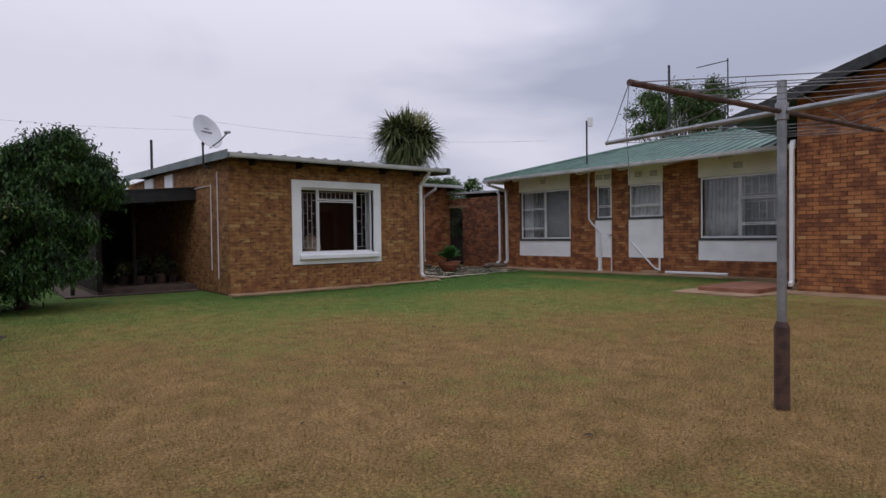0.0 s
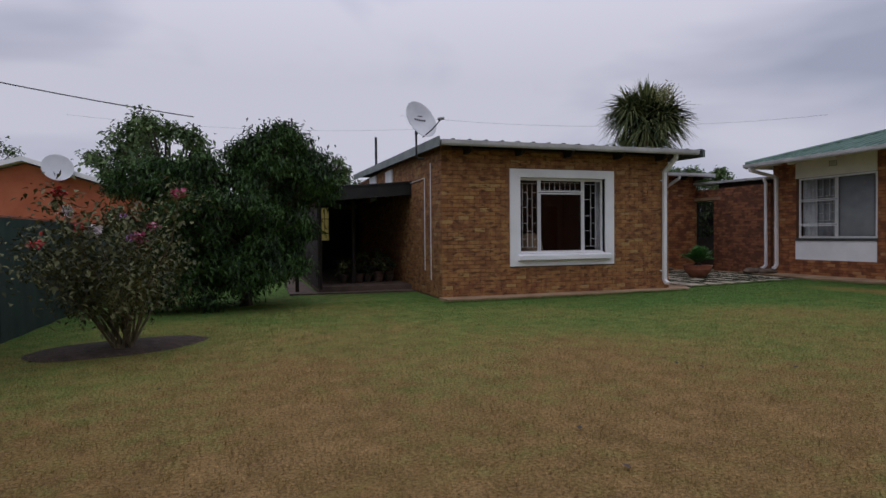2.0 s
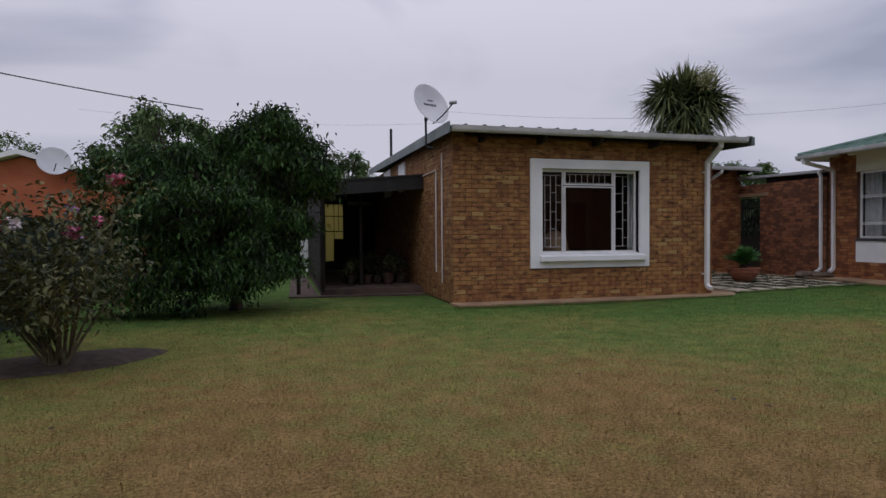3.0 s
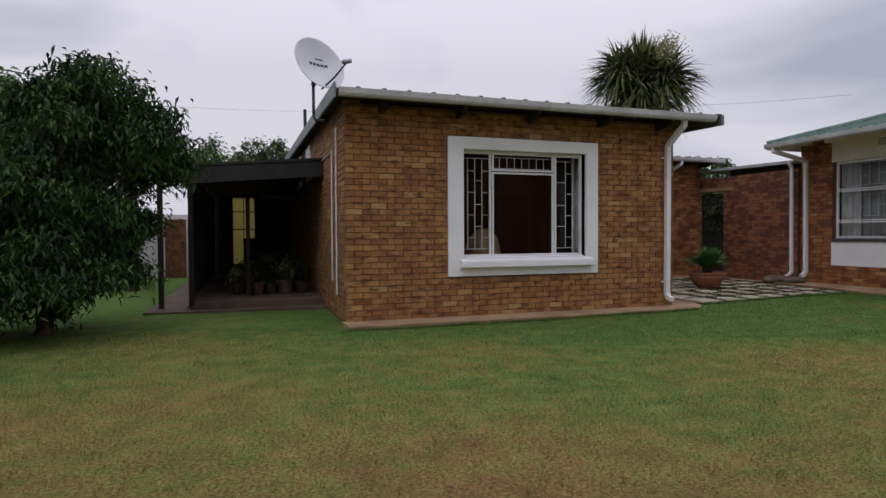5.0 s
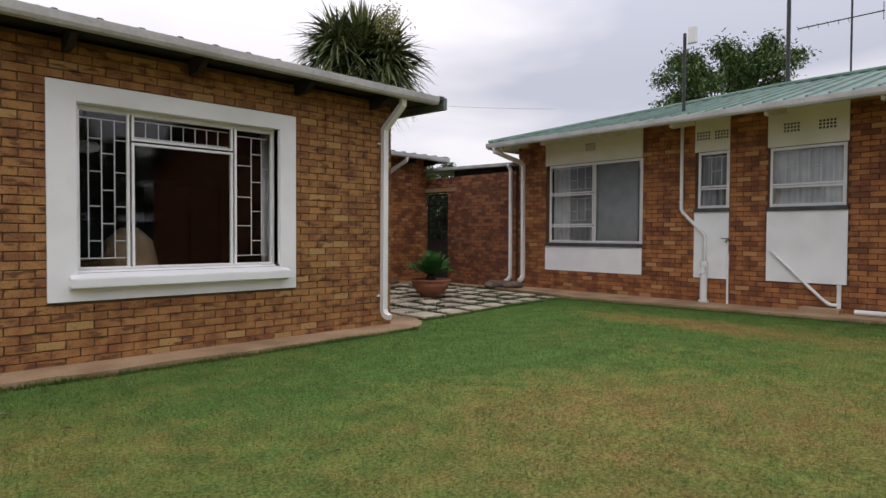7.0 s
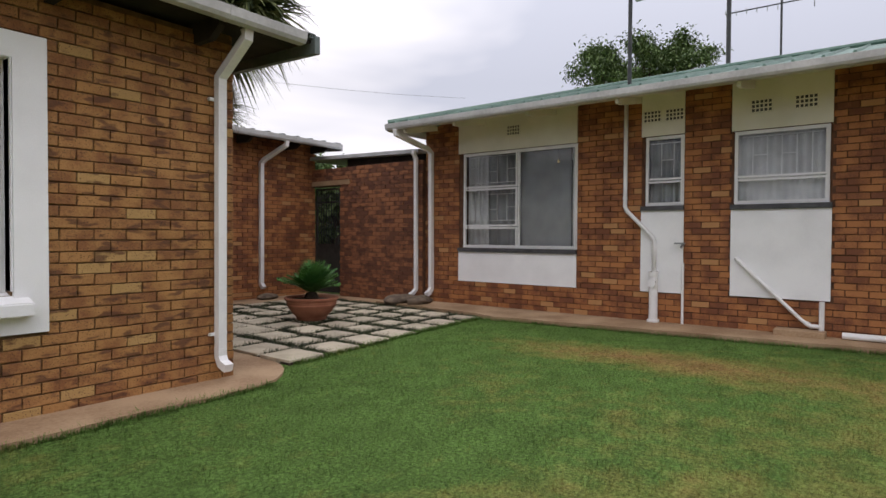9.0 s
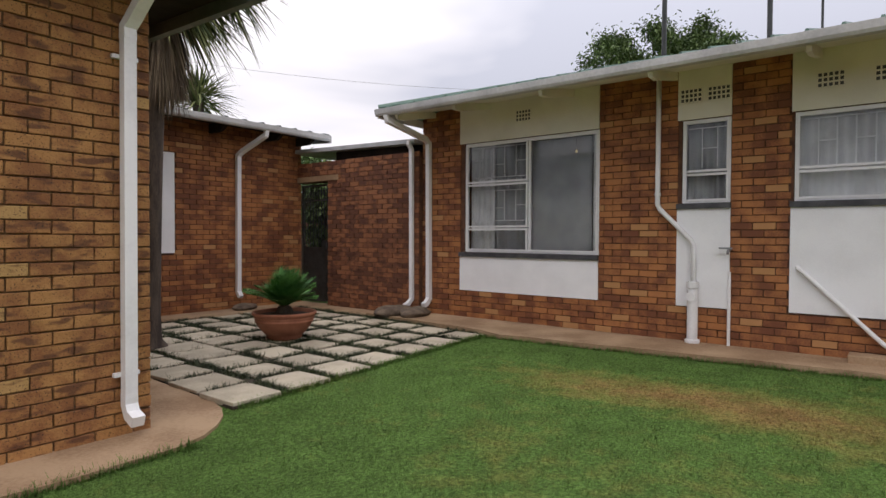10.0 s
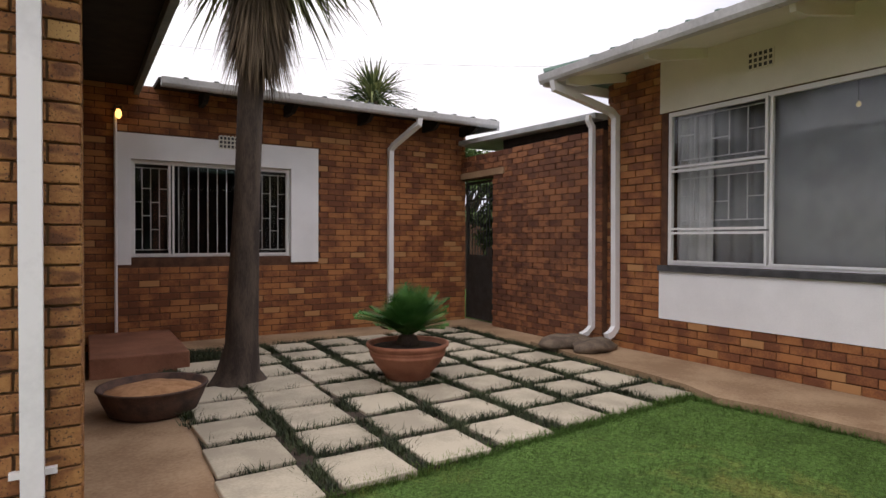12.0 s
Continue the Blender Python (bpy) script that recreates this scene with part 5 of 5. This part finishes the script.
    raw("crown", v, f, leaf_mat, t)
    return t


def cloud_of(seed, n, centre, radii, low=-1.0, shell=0.55):
    rr = random.Random(seed)
    out = []
    while len(out) < n:
        d = Vector((rr.gauss(0, 1), rr.gauss(0, 1), rr.gauss(0, 1))).normalized()
        if d.z < low:
            continue
        r = rr.uniform(shell, 1.0)
        out.append((centre[0] + d.x * r * radii[0], centre[1] + d.y * r * radii[1], centre[2] + d.z * r * radii[2]))
    return out


# ---- left garden ----
limb_tree("peach_tree", "dense dark green peach tree with drooping leaves", (0.9, 12.8, -0.03),
          cloud_of(41, 130, (0.45, 12.75, 1.72), (1.75, 1.55, 1.25), -0.95, 0.35) + cloud_of(42, 34, (1.4, 12.6, 2.72), (0.85, 0.9, 0.66), -0.4, 0.45) + cloud_of(43, 26, (-0.55, 13.4, 2.3), (0.9, 0.9, 0.55), -0.4, 0.45)
          + cloud_of(47, 30, (2.1, 13.1, 2.4), (0.5, 0.8, 0.62), -0.6, 0.4) + cloud_of(48, 70, (0.4, 12.6, 0.72), (1.75, 1.4, 0.6), -0.9, 0.3) + cloud_of(50, 46, (1.45, 13.0, 1.2), (0.6, 0.9, 0.85), -0.95, 0.3),
          LEAF_PEACH, 104000, 0.11, 0.13, 0.09, 44, 0.55, 0.32)


def rose_bush(bx, by):
    rr = random.Random(51)
    t = empty("rose_bush", "tall leggy rose bush with pink, red and white blooms", "bush")
    ends = []
    for i in range(24):
        az, h = rr.uniform(0, 2 * math.pi), rr.uniform(0.8, 1.72)
        out = rr.uniform(0.2, 0.98)
        p = [(bx + rr.uniform(-0.08, 0.08), by + rr.uniform(-0.08, 0.08), -0.02)]
        for k in (0.35, 0.7, 1.0):
            p.append((bx + math.cos(az) * out * k + rr.uniform(-0.06, 0.06), by + math.sin(az) * out * k + rr.uniform(-0.06, 0.06), h * k ** 0.85))
        part("cane", tube(bmesh.new(), p, [0.017, 0.012, 0.008, 0.004], 6), TWIG, t)
        ends += [p[2], p[3], p[3], ((p[1][0] + p[2][0]) / 2, (p[1][1] + p[2][1]) / 2, (p[1][2] + p[2][2]) / 2)]
    v, f = leaves(rr, ends, 5200, 0.07, 0.2, "", 0.6, 0.14)
    raw("foliage", v, f, LEAF_ROSE, t)
    cols = [material("pink_bloom", (0.45, 0.08, 0.16), (0.6, 0.18, 0.28), 20, 0.7, 0.0), material("red_bloom", (0.35, 0.02, 0.02), (0.5, 0.05, 0.04), 20, 0.7, 0.0),
            material("white_bloom", (0.65, 0.55, 0.58), (0.8, 0.74, 0.74), 20, 0.7, 0.0), material("mauve_bloom", (0.42, 0.2, 0.5), (0.6, 0.36, 0.64), 20, 0.7, 0.0)]
    tips = sorted(ends, key=lambda q: -q[2])
    for i in range(10):
        c = tips[i * 3]
        v, f = leaves(rr, [(c[0], c[1], c[2] + 0.05)], 40, 0.07, -0.4, "", 0.8, 0.03)
        raw("bloom", v, f, cols[i % 4], t)


rose_bush(-0.36, 8.50)
bed = bmesh.new()
ring = [(-0.45 + (0.92 + 0.08 * math.sin(3 * a)) * math.cos(a), 8.70 + (0.60 + 0.06 * math.cos(2 * a)) * math.sin(a) + 0.25 * math.cos(a)) for a in [2 * math.pi * i / 40 for i in range(40)]]
c = bed.verts.new((-0.45, 8.70, 0.06))
rim = [bed.verts.new((x, y, 0.004)) for x, y in ring]
mid = [bed.verts.new((-0.45 + (x + 0.45) * 0.85, 8.70 + (y - 8.70) * 0.85, 0.04)) for x, y in ring]
for i in range(40):
    j = (i + 1) % 40
    bed.faces.new((rim[i], rim[j], mid[j], mid[i]))
    bed.faces.new((mid[i], mid[j], c))
tagged(part("flower_bed", bed, SOIL, None, smooth=True), "oval bed of bare dark soil in the lawn", "flower bed")

fence = empty("fence", "tall boundary fence of dark green shade cloth on posts", "fence")
for i in range(10):
    y = -6 + 2.6 * i
    part("post", tube(bmesh.new(), [(-2.0, y, -0.3), (-2.0, y, 1.62)], 0.035, 8), STEEL_DARK, fence)
    if i < 9:
        bm = bmesh.new()
        rows = [[bm.verts.new((-1.95 + 0.012 * math.sin(k * 1.3 + y), y + 2.6 * k / 12, z)) for k in range(13)] for z in (-0.02, 0.8, 1.58)]
        for a, b in zip(rows, rows[1:]):
            for k in range(12):
                bm.faces.new((a[k], a[k + 1], b[k + 1], b[k]))
        cloth = part("cloth", bm, SHADE_CLOTH, fence)
        s = cloth.modifiers.new("thickness", "SOLIDIFY")
        s.thickness = 0.006
part("top_wire", tube(bmesh.new(), [(-1.99, -6, 1.6), (-1.99, 17.4, 1.6)], 0.006, 5), STEEL_DARK, fence)

# ---- neighbour's house beyond the fence ----
neighbour = empty("neighbour_house", "orange plastered house with a white-edged gable roof", "house")
part("wall", prism(bmesh.new(), [(19.0, -0.2), (26.0, -0.2), (26.0, 2.2), (19.0, 2.2)], "x", -8.2, -1.0), ORANGE_WALL, neighbour)
bm = bmesh.new()
tri = [bm.verts.new(p) for p in ((-8.2, 19.0, 2.2), (-1.0, 19.0, 2.2), (-4.6, 19.0, 3.3), (-8.2, 26.0, 2.2), (-1.0, 26.0, 2.2), (-4.6, 26.0, 3.3))]
for f in ((0, 1, 2), (5, 4, 3), (0, 2, 5, 3), (2, 1, 4, 5)):
    bm.faces.new([tri[i] for i in f])
part("gable", bm, ORANGE_WALL, neighbour)
for s in (-1, 1):
    bm = bmesh.new()
    e = [(-4.6, 3.34), (-4.6 + s * 4.0, 2.12), (-4.6 + s * 4.0, 2.24), (-4.6, 3.46)]
    one = [bm.verts.new((x, 18.7, z)) for x, z in e]
    two = [bm.verts.new((x, 26.3, z)) for x, z in e]
    for i in range(4):
        bm.faces.new((one[i], one[(i + 1) % 4], two[(i + 1) % 4], two[i]))
    bm.faces.new(one)
    bm.faces.new(two[::-1])
    part("roof_slope", bm, WHITE_PLASTER, neighbour)


def satellite_dish(name, centre, facing, radius, label, lnb_side=1):
    """An offset dish with rim, back arm, feed arm and head; facing is its axis."""
    d = empty(name, label, "satellite dish")
    ax = Vector(facing).normalized()
    rot = ax.to_track_quat("Z", "Y").to_matrix().to_4x4()
    place = Matrix.Translation(centre) @ rot
    bm = bmesh.new()
    prof = [(radius * k / 10, 0.16 * radius * (k / 10) ** 2) for k in range(1, 11)]
    lathe(bm, prof + [(radius * 1.015, 0.16 * radius), (radius * 1.0, 0.13 * radius), (radius * 0.5, 0.01), (radius * 0.1, -0.02)], (0, 0, 0), 40)
    ob = part("reflector", bm, DISH_PAINT, d, smooth=True)
    ob.matrix_local = place
    return d, place


dish, place = satellite_dish("satellite_dish", (4.36, 12.72, 3.68), (0.42, -0.80, 0.34), 0.40, "off-white satellite dish with dark print on a bent wall bracket")
part("mast", tube(bmesh.new(), [(4.45, 12.75, 2.90), (4.33, 12.76, 2.90), (4.30, 12.77, 2.95), (4.30, 12.78, 3.45)], 0.022, 10), STEEL_DARK, dish)
part("back_bracket", tube(bmesh.new(), [(4.30, 12.78, 3.40), (4.34, 12.76, 3.62)], 0.035, 8), STEEL_DARK, dish)
feed = (4.72, 12.38, 3.66)
feed_arm = part("feed_arm", tube(bmesh.new(), [(4.40, 12.62, 3.32), (4.56, 12.48, 3.46), feed], 0.013, 8), STEEL_DARK, dish)
part("feed_head", tube(bmesh.new(), [(4.66, 12.42, 3.665), (4.70, 12.40, 3.67), (4.78, 12.36, 3.68)], [0.03, 0.035, 0.03], 10), GALV, feed_arm, "grey feed head")
for k, (x, y, w, h) in enumerate(((-0.15, -0.02, 0.05, 0.045), (-0.085, -0.02, 0.05, 0.045), (-0.02, -0.02, 0.05, 0.045), (0.045, -0.02, 0.05, 0.045), (0.11, -0.02, 0.05, 0.045), (-0.03, 0.085, 0.14, 0.02))):
    bm = bmesh.new()
    nx = 4
    r2 = [[bm.verts.new((x + w * i / nx, y + h * j, 0.16 * 0.4 * (((x + w * i / nx) ** 2 + (y + h * j) ** 2) / 0.16) + 0.003)) for i in range(nx + 1)] for j in range(2)]
    for i in range(nx):
        bm.faces.new((r2[0][i], r2[0][i + 1], r2[1][i + 1], r2[1][i]))
    ob = part("print", bm, INK, dish)
    ob.matrix_local = place
d2, place2 = satellite_dish("satellite_dish", (-3.75, 18.55, 3.15), (0.35, -0.85, 0.3), 0.36, "white satellite dish on the neighbour's gable")
part("mast", tube(bmesh.new(), [(-3.75, 18.98, 2.9), (-3.75, 18.6, 2.9), (-3.75, 18.6, 3.15)], 0.02, 8), GALV, d2)
part("feed_arm", tube(bmesh.new(), [(-3.7, 18.4, 2.9), (-3.55, 18.1, 3.05)], 0.012, 6), STEEL_DARK, d2)

# ---- veranda beside the cottage ----
ver = empty("veranda", "lean-to veranda with a dark metal roof on posts", "veranda")
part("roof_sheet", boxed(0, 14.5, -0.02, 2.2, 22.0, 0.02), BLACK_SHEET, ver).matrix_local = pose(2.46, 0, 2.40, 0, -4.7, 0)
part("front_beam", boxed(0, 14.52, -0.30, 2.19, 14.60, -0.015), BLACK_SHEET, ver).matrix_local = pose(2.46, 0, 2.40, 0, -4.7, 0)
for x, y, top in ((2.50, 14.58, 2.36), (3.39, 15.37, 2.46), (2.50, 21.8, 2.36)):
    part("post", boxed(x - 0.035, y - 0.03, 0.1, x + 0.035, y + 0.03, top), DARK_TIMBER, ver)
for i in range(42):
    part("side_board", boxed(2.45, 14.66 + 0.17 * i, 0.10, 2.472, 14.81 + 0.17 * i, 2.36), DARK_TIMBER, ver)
tagged(part("garden_post", boxed(1.96, 14.90, -0.3, 2.04, 14.98, 2.3), DARK_TIMBER), "dark timber post standing in the lawn", "post")
tagged(part("step_veranda", boxed(2.46, 14.6, -0.2, 4.645, 21.9, 0.15, 0.012), STOEP), "raised concrete veranda floor", "step", "", "structure")
pavement("pavement_veranda", [(1.8, 14.4), (4.64, 14.15), (4.64, 14.65), (2.40, 14.65), (2.30, 21.9), (1.9, 21.9)], -0.2, 0.03, "narrow concrete edge round the veranda", STOEP)
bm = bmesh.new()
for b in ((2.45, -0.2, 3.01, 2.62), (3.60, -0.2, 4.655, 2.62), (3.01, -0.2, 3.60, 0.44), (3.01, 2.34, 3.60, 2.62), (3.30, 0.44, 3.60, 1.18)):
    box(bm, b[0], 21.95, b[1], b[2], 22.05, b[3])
tagged(part("wall_veranda_back", bm, BLACK_SHEET), "boarded back wall of the veranda, near black for the shade", "wall", "", "structure")
yw = empty("window_7", "small paned window with yellow blinds in the dark veranda wall", "window", "", "structure")
for b in ((3.29, 0.44, 3.31, 2.34), (3.44, 1.45, 3.46, 2.3), (3.01, 1.41, 3.60, 1.445), (3.01, 1.92, 3.60, 1.95)):
    part("glazing_bar", boxed(b[0], 21.97, b[1], b[2], 22.0, b[3]), BLACK_SHEET, yw)
for p, q, u, v in ((3.01, 3.295, 1.43, 1.935), (3.305, 3.595, 1.43, 1.935), (3.01, 3.60, 1.945, 2.34), (3.30, 3.60, 1.18, 1.42), (3.01, 3.295, 0.44, 1.42)):
    part("pane", boxed(p, 22.01, u, q, 22.015, v), YELLOW_PANE, yw)
tagged(part("trim_veranda_light", boxed(3.75, 21.93, 2.30, 4.62, 21.949, 2.44), GREY_FASCIA), "pale strip high on the veranda wall", "trim", "", "structure")
for i, (x, y, s) in enumerate(((3.2, 15.7, 0.9), (3.55, 15.6, 1.0), (3.8, 15.75, 0.85), (4.05, 15.6, 1.1), (4.35, 15.7, 1.0), (4.15, 16.1, 1.5), (3.75, 16.2, 1.3), (3.3, 16.3, 1.1))):
    p = empty("potted_plant", "small potted garden plant on the veranda floor", "plant", "veranda pots")
    part("pot", lathe(bmesh.new(), [(0.09 * s, 0), (0.13 * s, 0.2 * s), (0.14 * s, 0.2 * s), (0.14 * s, 0.23 * s), (0.12 * s, 0.22 * s)], (x, y, 0.15), 18), RUST if i % 2 else SOIL, p)
    rr = random.Random(70 + i)
    v, f = leaves(rr, cloud_of(80 + i, 7, (x, y, 0.15 + 0.42 * s), (0.13, 0.13, 0.17 * s)), 170, 0.09, 0.2, "", 0.5, 0.06)
    raw("foliage", v, f, MONDO if i % 3 else LEAF_ROSE, p)

# far boundary behind the veranda
bw = empty("boundary_wall", "white plastered boundary wall with brick pillars", "wall")
part("panel", boxed(-9, 23.6, -0.2, 4.3, 23.8, 1.9), WHITE_PLASTER, bw)
for x in (1.35, -1.9, -5.2):
    part("pillar", boxed(x - 0.28, 23.35, -0.2, x + 0.28, 23.62, 1.75, 0.01), ROUGH_BRICK, bw)

# ---- rotary washing line ----
wl_thing = empty("washing_line", "rotary washing line on a grey pole with rusty sleeve", "washing line")
PX, PY = 4.60, 0.86
part("pole", tube(bmesh.new(), [(PX, PY, 0.62), (PX, PY, 2.37)], 0.032, 14), GALV, wl_thing)
part("sleeve", tube(bmesh.new(), [(PX, PY, -0.3), (PX, PY, 0.60), (PX, PY, 0.64)], [0.052, 0.052, 0.036], 14), RUST, wl_thing)
part("hub", tube(bmesh.new(), [(PX, PY, 2.09), (PX, PY, 2.21)], 0.045, 14), GALV, wl_thing)
tips = []
for k in range(4):
    a = math.radians(173 + 90 * k)
    tip = Vector((PX + 1.63 * math.cos(a), PY + 1.63 * math.sin(a), 2.15))
    tips.append(tip)
    arm = part("arm", tube(bmesh.new(), [(PX, PY, 2.15), tuple(tip)], 0.02, 8), RUST if k % 2 == 0 else GALV, wl_thing)
    part("stay", tube(bmesh.new(), [(PX, PY, 2.35), tuple(Vector((PX, PY, 2.15)).lerp(tip, 0.7))], 0.004, 5), WIRE, arm)
for r in (0.45, 0.6, 0.75, 0.88, 1.0):
    for k in range(4):
        p, q = Vector((PX, PY, 2.15)).lerp(tips[k], r), Vector((PX, PY, 2.15)).lerp(tips[(k + 1) % 4], r)
        m = (p + q) / 2 - Vector((0, 0, 0.02))
        part("line", tube(bmesh.new(), [tuple(p), tuple(m), tuple(q)], 0.003, 4), WIRE, wl_thing)
part("loose_line", tube(bmesh.new(), [tuple(tips[0]), tuple(tips[0] + Vector((-0.02, 0.01, -0.25))), tuple(tips[0] + Vector((0.0, 0.0, -0.55)))], 0.003, 4), WIRE, wl_thing)

# ---- masts, aerials and cables ----
m1 = empty("mast", "dark roof mast with a small white radio box", "mast")
part("pole", tube(bmesh.new(), [(15.2, 10.43, 3.2), (15.2, 10.43, 4.80)], 0.028, 10), STEEL_DARK, m1)
part("radio_box", boxed(15.15, 10.22, 4.60, 15.24, 10.36, 4.88, 0.01), WHITE_PAINT, m1)
m2 = empty("mast", "tall thin dark pole behind the roof ridge", "mast")
part("pole", tube(bmesh.new(), [(19.4, 10.03, 4.3), (19.4, 10.03, 7.15)], 0.042, 10), STEEL_DARK, m2)
aerial = empty("tv_aerial", "thin metal television aerial above the house roof", "aerial")
part("pole", tube(bmesh.new(), [(23.0, 9.63, 3.3), (23.0, 9.63, 7.95)], 0.025, 8), STEEL_DARK, aerial)
boom = part("boom", tube(bmesh.new(), [(22.95, 10.85, 6.87), (23.0, 8.95, 6.87)], 0.016, 6), STEEL_DARK, aerial)
part("boom", tube(bmesh.new(), [(22.95, 10.85, 7.85), (23.0, 9.6, 7.87)], 0.018, 6), STEEL_DARK, aerial)
for i in range(6):
    part("element", tube(bmesh.new(), [(22.75 + 0.04 * i, 10.8 - 0.22 * i, 6.87), (23.15 + 0.04 * i, 10.86 - 0.22 * i, 6.87)], 0.008, 5), GALV, boom)
part("reflector", tube(bmesh.new(), [(23.0, 8.97, 6.65), (23.0, 8.97, 7.1)], 0.012, 5), GALV, aerial)
m3 = empty("mast", "dark thin pole standing on the cottage roof", "mast")
part("pole", tube(bmesh.new(), [(4.83, 19.56, 3.34), (4.83, 19.56, 4.47)], 0.04, 8), STEEL_DARK, m3)


def cable(name, p, q, sag, label, r=0.012, mat=STEEL_DARK):
    p, q = Vector(p), Vector(q)
    pts = [tuple(p.lerp(q, t / 16) - Vector((0, 0, sag * 4 * (t / 16) * (1 - t / 16)))) for t in range(17)]
    return tagged(part(name, tube(bmesh.new(), pts, r, 5), mat), label, "cable")


cable("cable", (-14.0, 14.5, 6.6), (-0.8, 22.5, 5.4), 0.3, "dark overhead cable across the neighbour's garden", 0.018)
cable("cable", (8.0, 29.0, 7.2), (24.0, 19.5, 6.2), 0.5, "thin grey overhead cable behind the roofs", 0.005, WIRE)
cable("cable", (-6.0, 28.0, 6.3), (9.0, 29.0, 6.6), 0.3, "thin grey overhead cable behind the veranda", 0.004, WIRE)

# ---- distant trees ----
def far_tree(label, x, y, z, rx, rz, seed, leaf=0.2, count=6000):
    limb_tree("tree", label, (x, y, -0.3), cloud_of(seed, 46, (x, y, z), (rx, rx, rz), -0.7, 0.45), LEAF_FAR, count, leaf, rx * 0.085, 0.16, seed + 1, 0.3, 0.5, "distant trees")


far_tree("broad leafy tree standing behind the house roof", 31.0, 15.7, 7.8, 3.0, 1.75, 101, 0.16, 20000)
far_tree("leafy tree behind the veranda roof", 4.2, 26.5, 3.6, 1.5, 1.2, 103, 0.15, 5000)
for k, (x, y, z, rx, rz) in enumerate(((17.6, 18.6, 1.7, 1.1, 1.1), (18.5, 24.5, 3.6, 1.5, 1.0), (21.5, 27.0, 3.8, 1.8, 1.2), (25.5, 29, 4.0, 2.0, 1.4), (-12, 34, 4.0, 3.0, 2.2), (-18, 30, 4.0, 3.0, 2.0), (-1.5, 21.5, 3.9, 2.2, 1.4), (2.6, 33, 4.0, 2.5, 1.6))):
    far_tree("distant leafy garden tree", x, y, z, rx, rz, 110 + 2 * k)
tagged(part("wall_rear_reflection_screen", boxed(-8, -14.2, -0.2, 24, -14.0, 1.9), SHADE_CLOTH), "added unseen dark green screen that darkens the window reflections", "wall", "", "structure")
for k, (x, y, z, rx, rz) in enumerate(((-4, -15.5, 3.6, 2.6, 2.4), (2, -16.5, 4.2, 3.0, 2.8), (8, -15.5, 3.8, 2.8, 2.6), (13.5, -16.5, 4.4, 3.0, 2.9), (19, -16, 4.0, 2.8, 2.6), (-9, -6, 3.5, 2.6, 2.4), (-8, 2, 3.4, 2.2, 2.0))):
    far_tree("added unseen tree that keeps bright sky out of window reflections", x, y, z, rx, rz, 140 + 2 * k, 0.42, 3500)
palm2 = empty("palm_tree", "small palm top showing over the back roof", "tree")
part("trunk", tube(bmesh.new(), [(15.88, 21.9, -0.2), (15.88, 21.9, 4.7)], 0.13, 12), BARK, palm2)
sword_leaves(random.Random(61), Vector((15.88, 21.9, 4.72)), 260, 1.05, LEAF_PALM, palm2, "crown", (-0.4, 1.5), 0.4, 0.05)
fan = empty("palm_tree", "dark fan palm behind the peach tree", "tree")
part("trunk", tube(bmesh.new(), [(0.9, 19.0, -0.2), (0.9, 19.0, 3.0)], 0.14, 12), BARK, fan)
sword_leaves(random.Random(62), Vector((0.9, 19.0, 3.0)), 160, 1.4, LEAF_PALM, fan, "crown", (-0.3, 1.3), 0.6, 0.09)

# ---- inside the cottage room ----
chair = empty("armchair", "round-backed tan armchair inside the room", "armchair")
part("seat", boxed(6.8, 13.2, 0.2, 7.45, 13.85, 0.62, 0.06), CONCRETE, chair)
part("backrest", tube(bmesh.new(), [(7.08, 13.2, 0.6), (7.08, 13.16, 0.95), (7.08, 13.14, 1.2), (7.08, 13.14, 1.34)], [0.30, 0.30, 0.24, 0.09], 18), CONCRETE, chair, smooth=True)
shade = empty("pendant_lamp", "pale glass bowl lamp hanging from the room ceiling", "lamp")
part("cord", tube(bmesh.new(), [(6.75, 13.6, 2.72), (6.75, 13.6, 2.34)], 0.01, 6), STEEL_DARK, shade)
part("shade", lathe(bmesh.new(), [(0.03, 0.13), (0.12, 0.12), (0.15, 0.08), (0.13, 0.03), (0.05, 0.0)], (6.75, 13.6, 2.2), 24), WHITE_NET, shade, smooth=True)
cupboard = empty("cupboard", "tall dark cupboard against the inner wall", "cupboard")
part("body", boxed(8.2, 15.9, 0.2, 9.3, 16.39, 2.1, 0.01), DARK_TIMBER, cupboard)
part("door", boxed(8.22, 15.88, 0.24, 8.74, 15.9, 2.06), DARK_TIMBER, cupboard)
part("door", boxed(8.76, 15.88, 0.24, 9.28, 15.9, 2.06), DARK_TIMBER, cupboard)


# ---- single bricks, last ----
cottage_front.bricks(TAN_BRICK, skip=[SURROUND], near=(8.4, 10.06), seed=1, proud=0.006, wobble=0.0025)
cottage_east.bricks(TAN_BRICK, near=(12.0, 14.2), seed=2)
cottage_west.bricks(TAN_BRICK, near=(12.0, 14.2), seed=3)
back.bricks(RED_BRICK, skip=[(10.44, 12.965, 1.07, 2.68)], near=(12.9, 15.5), seed=4)
gate_wall.bricks(ROUGH_BRICK, near=(14.9, 17.05), seed=5, wobble=0.004)
house.bricks(RED_BRICK, skip=HOUSE_PANELS, near=(10.3, 14.5), seed=6)
wing.bricks(RED_BRICK, near=(2.0, 4.0), seed=7)
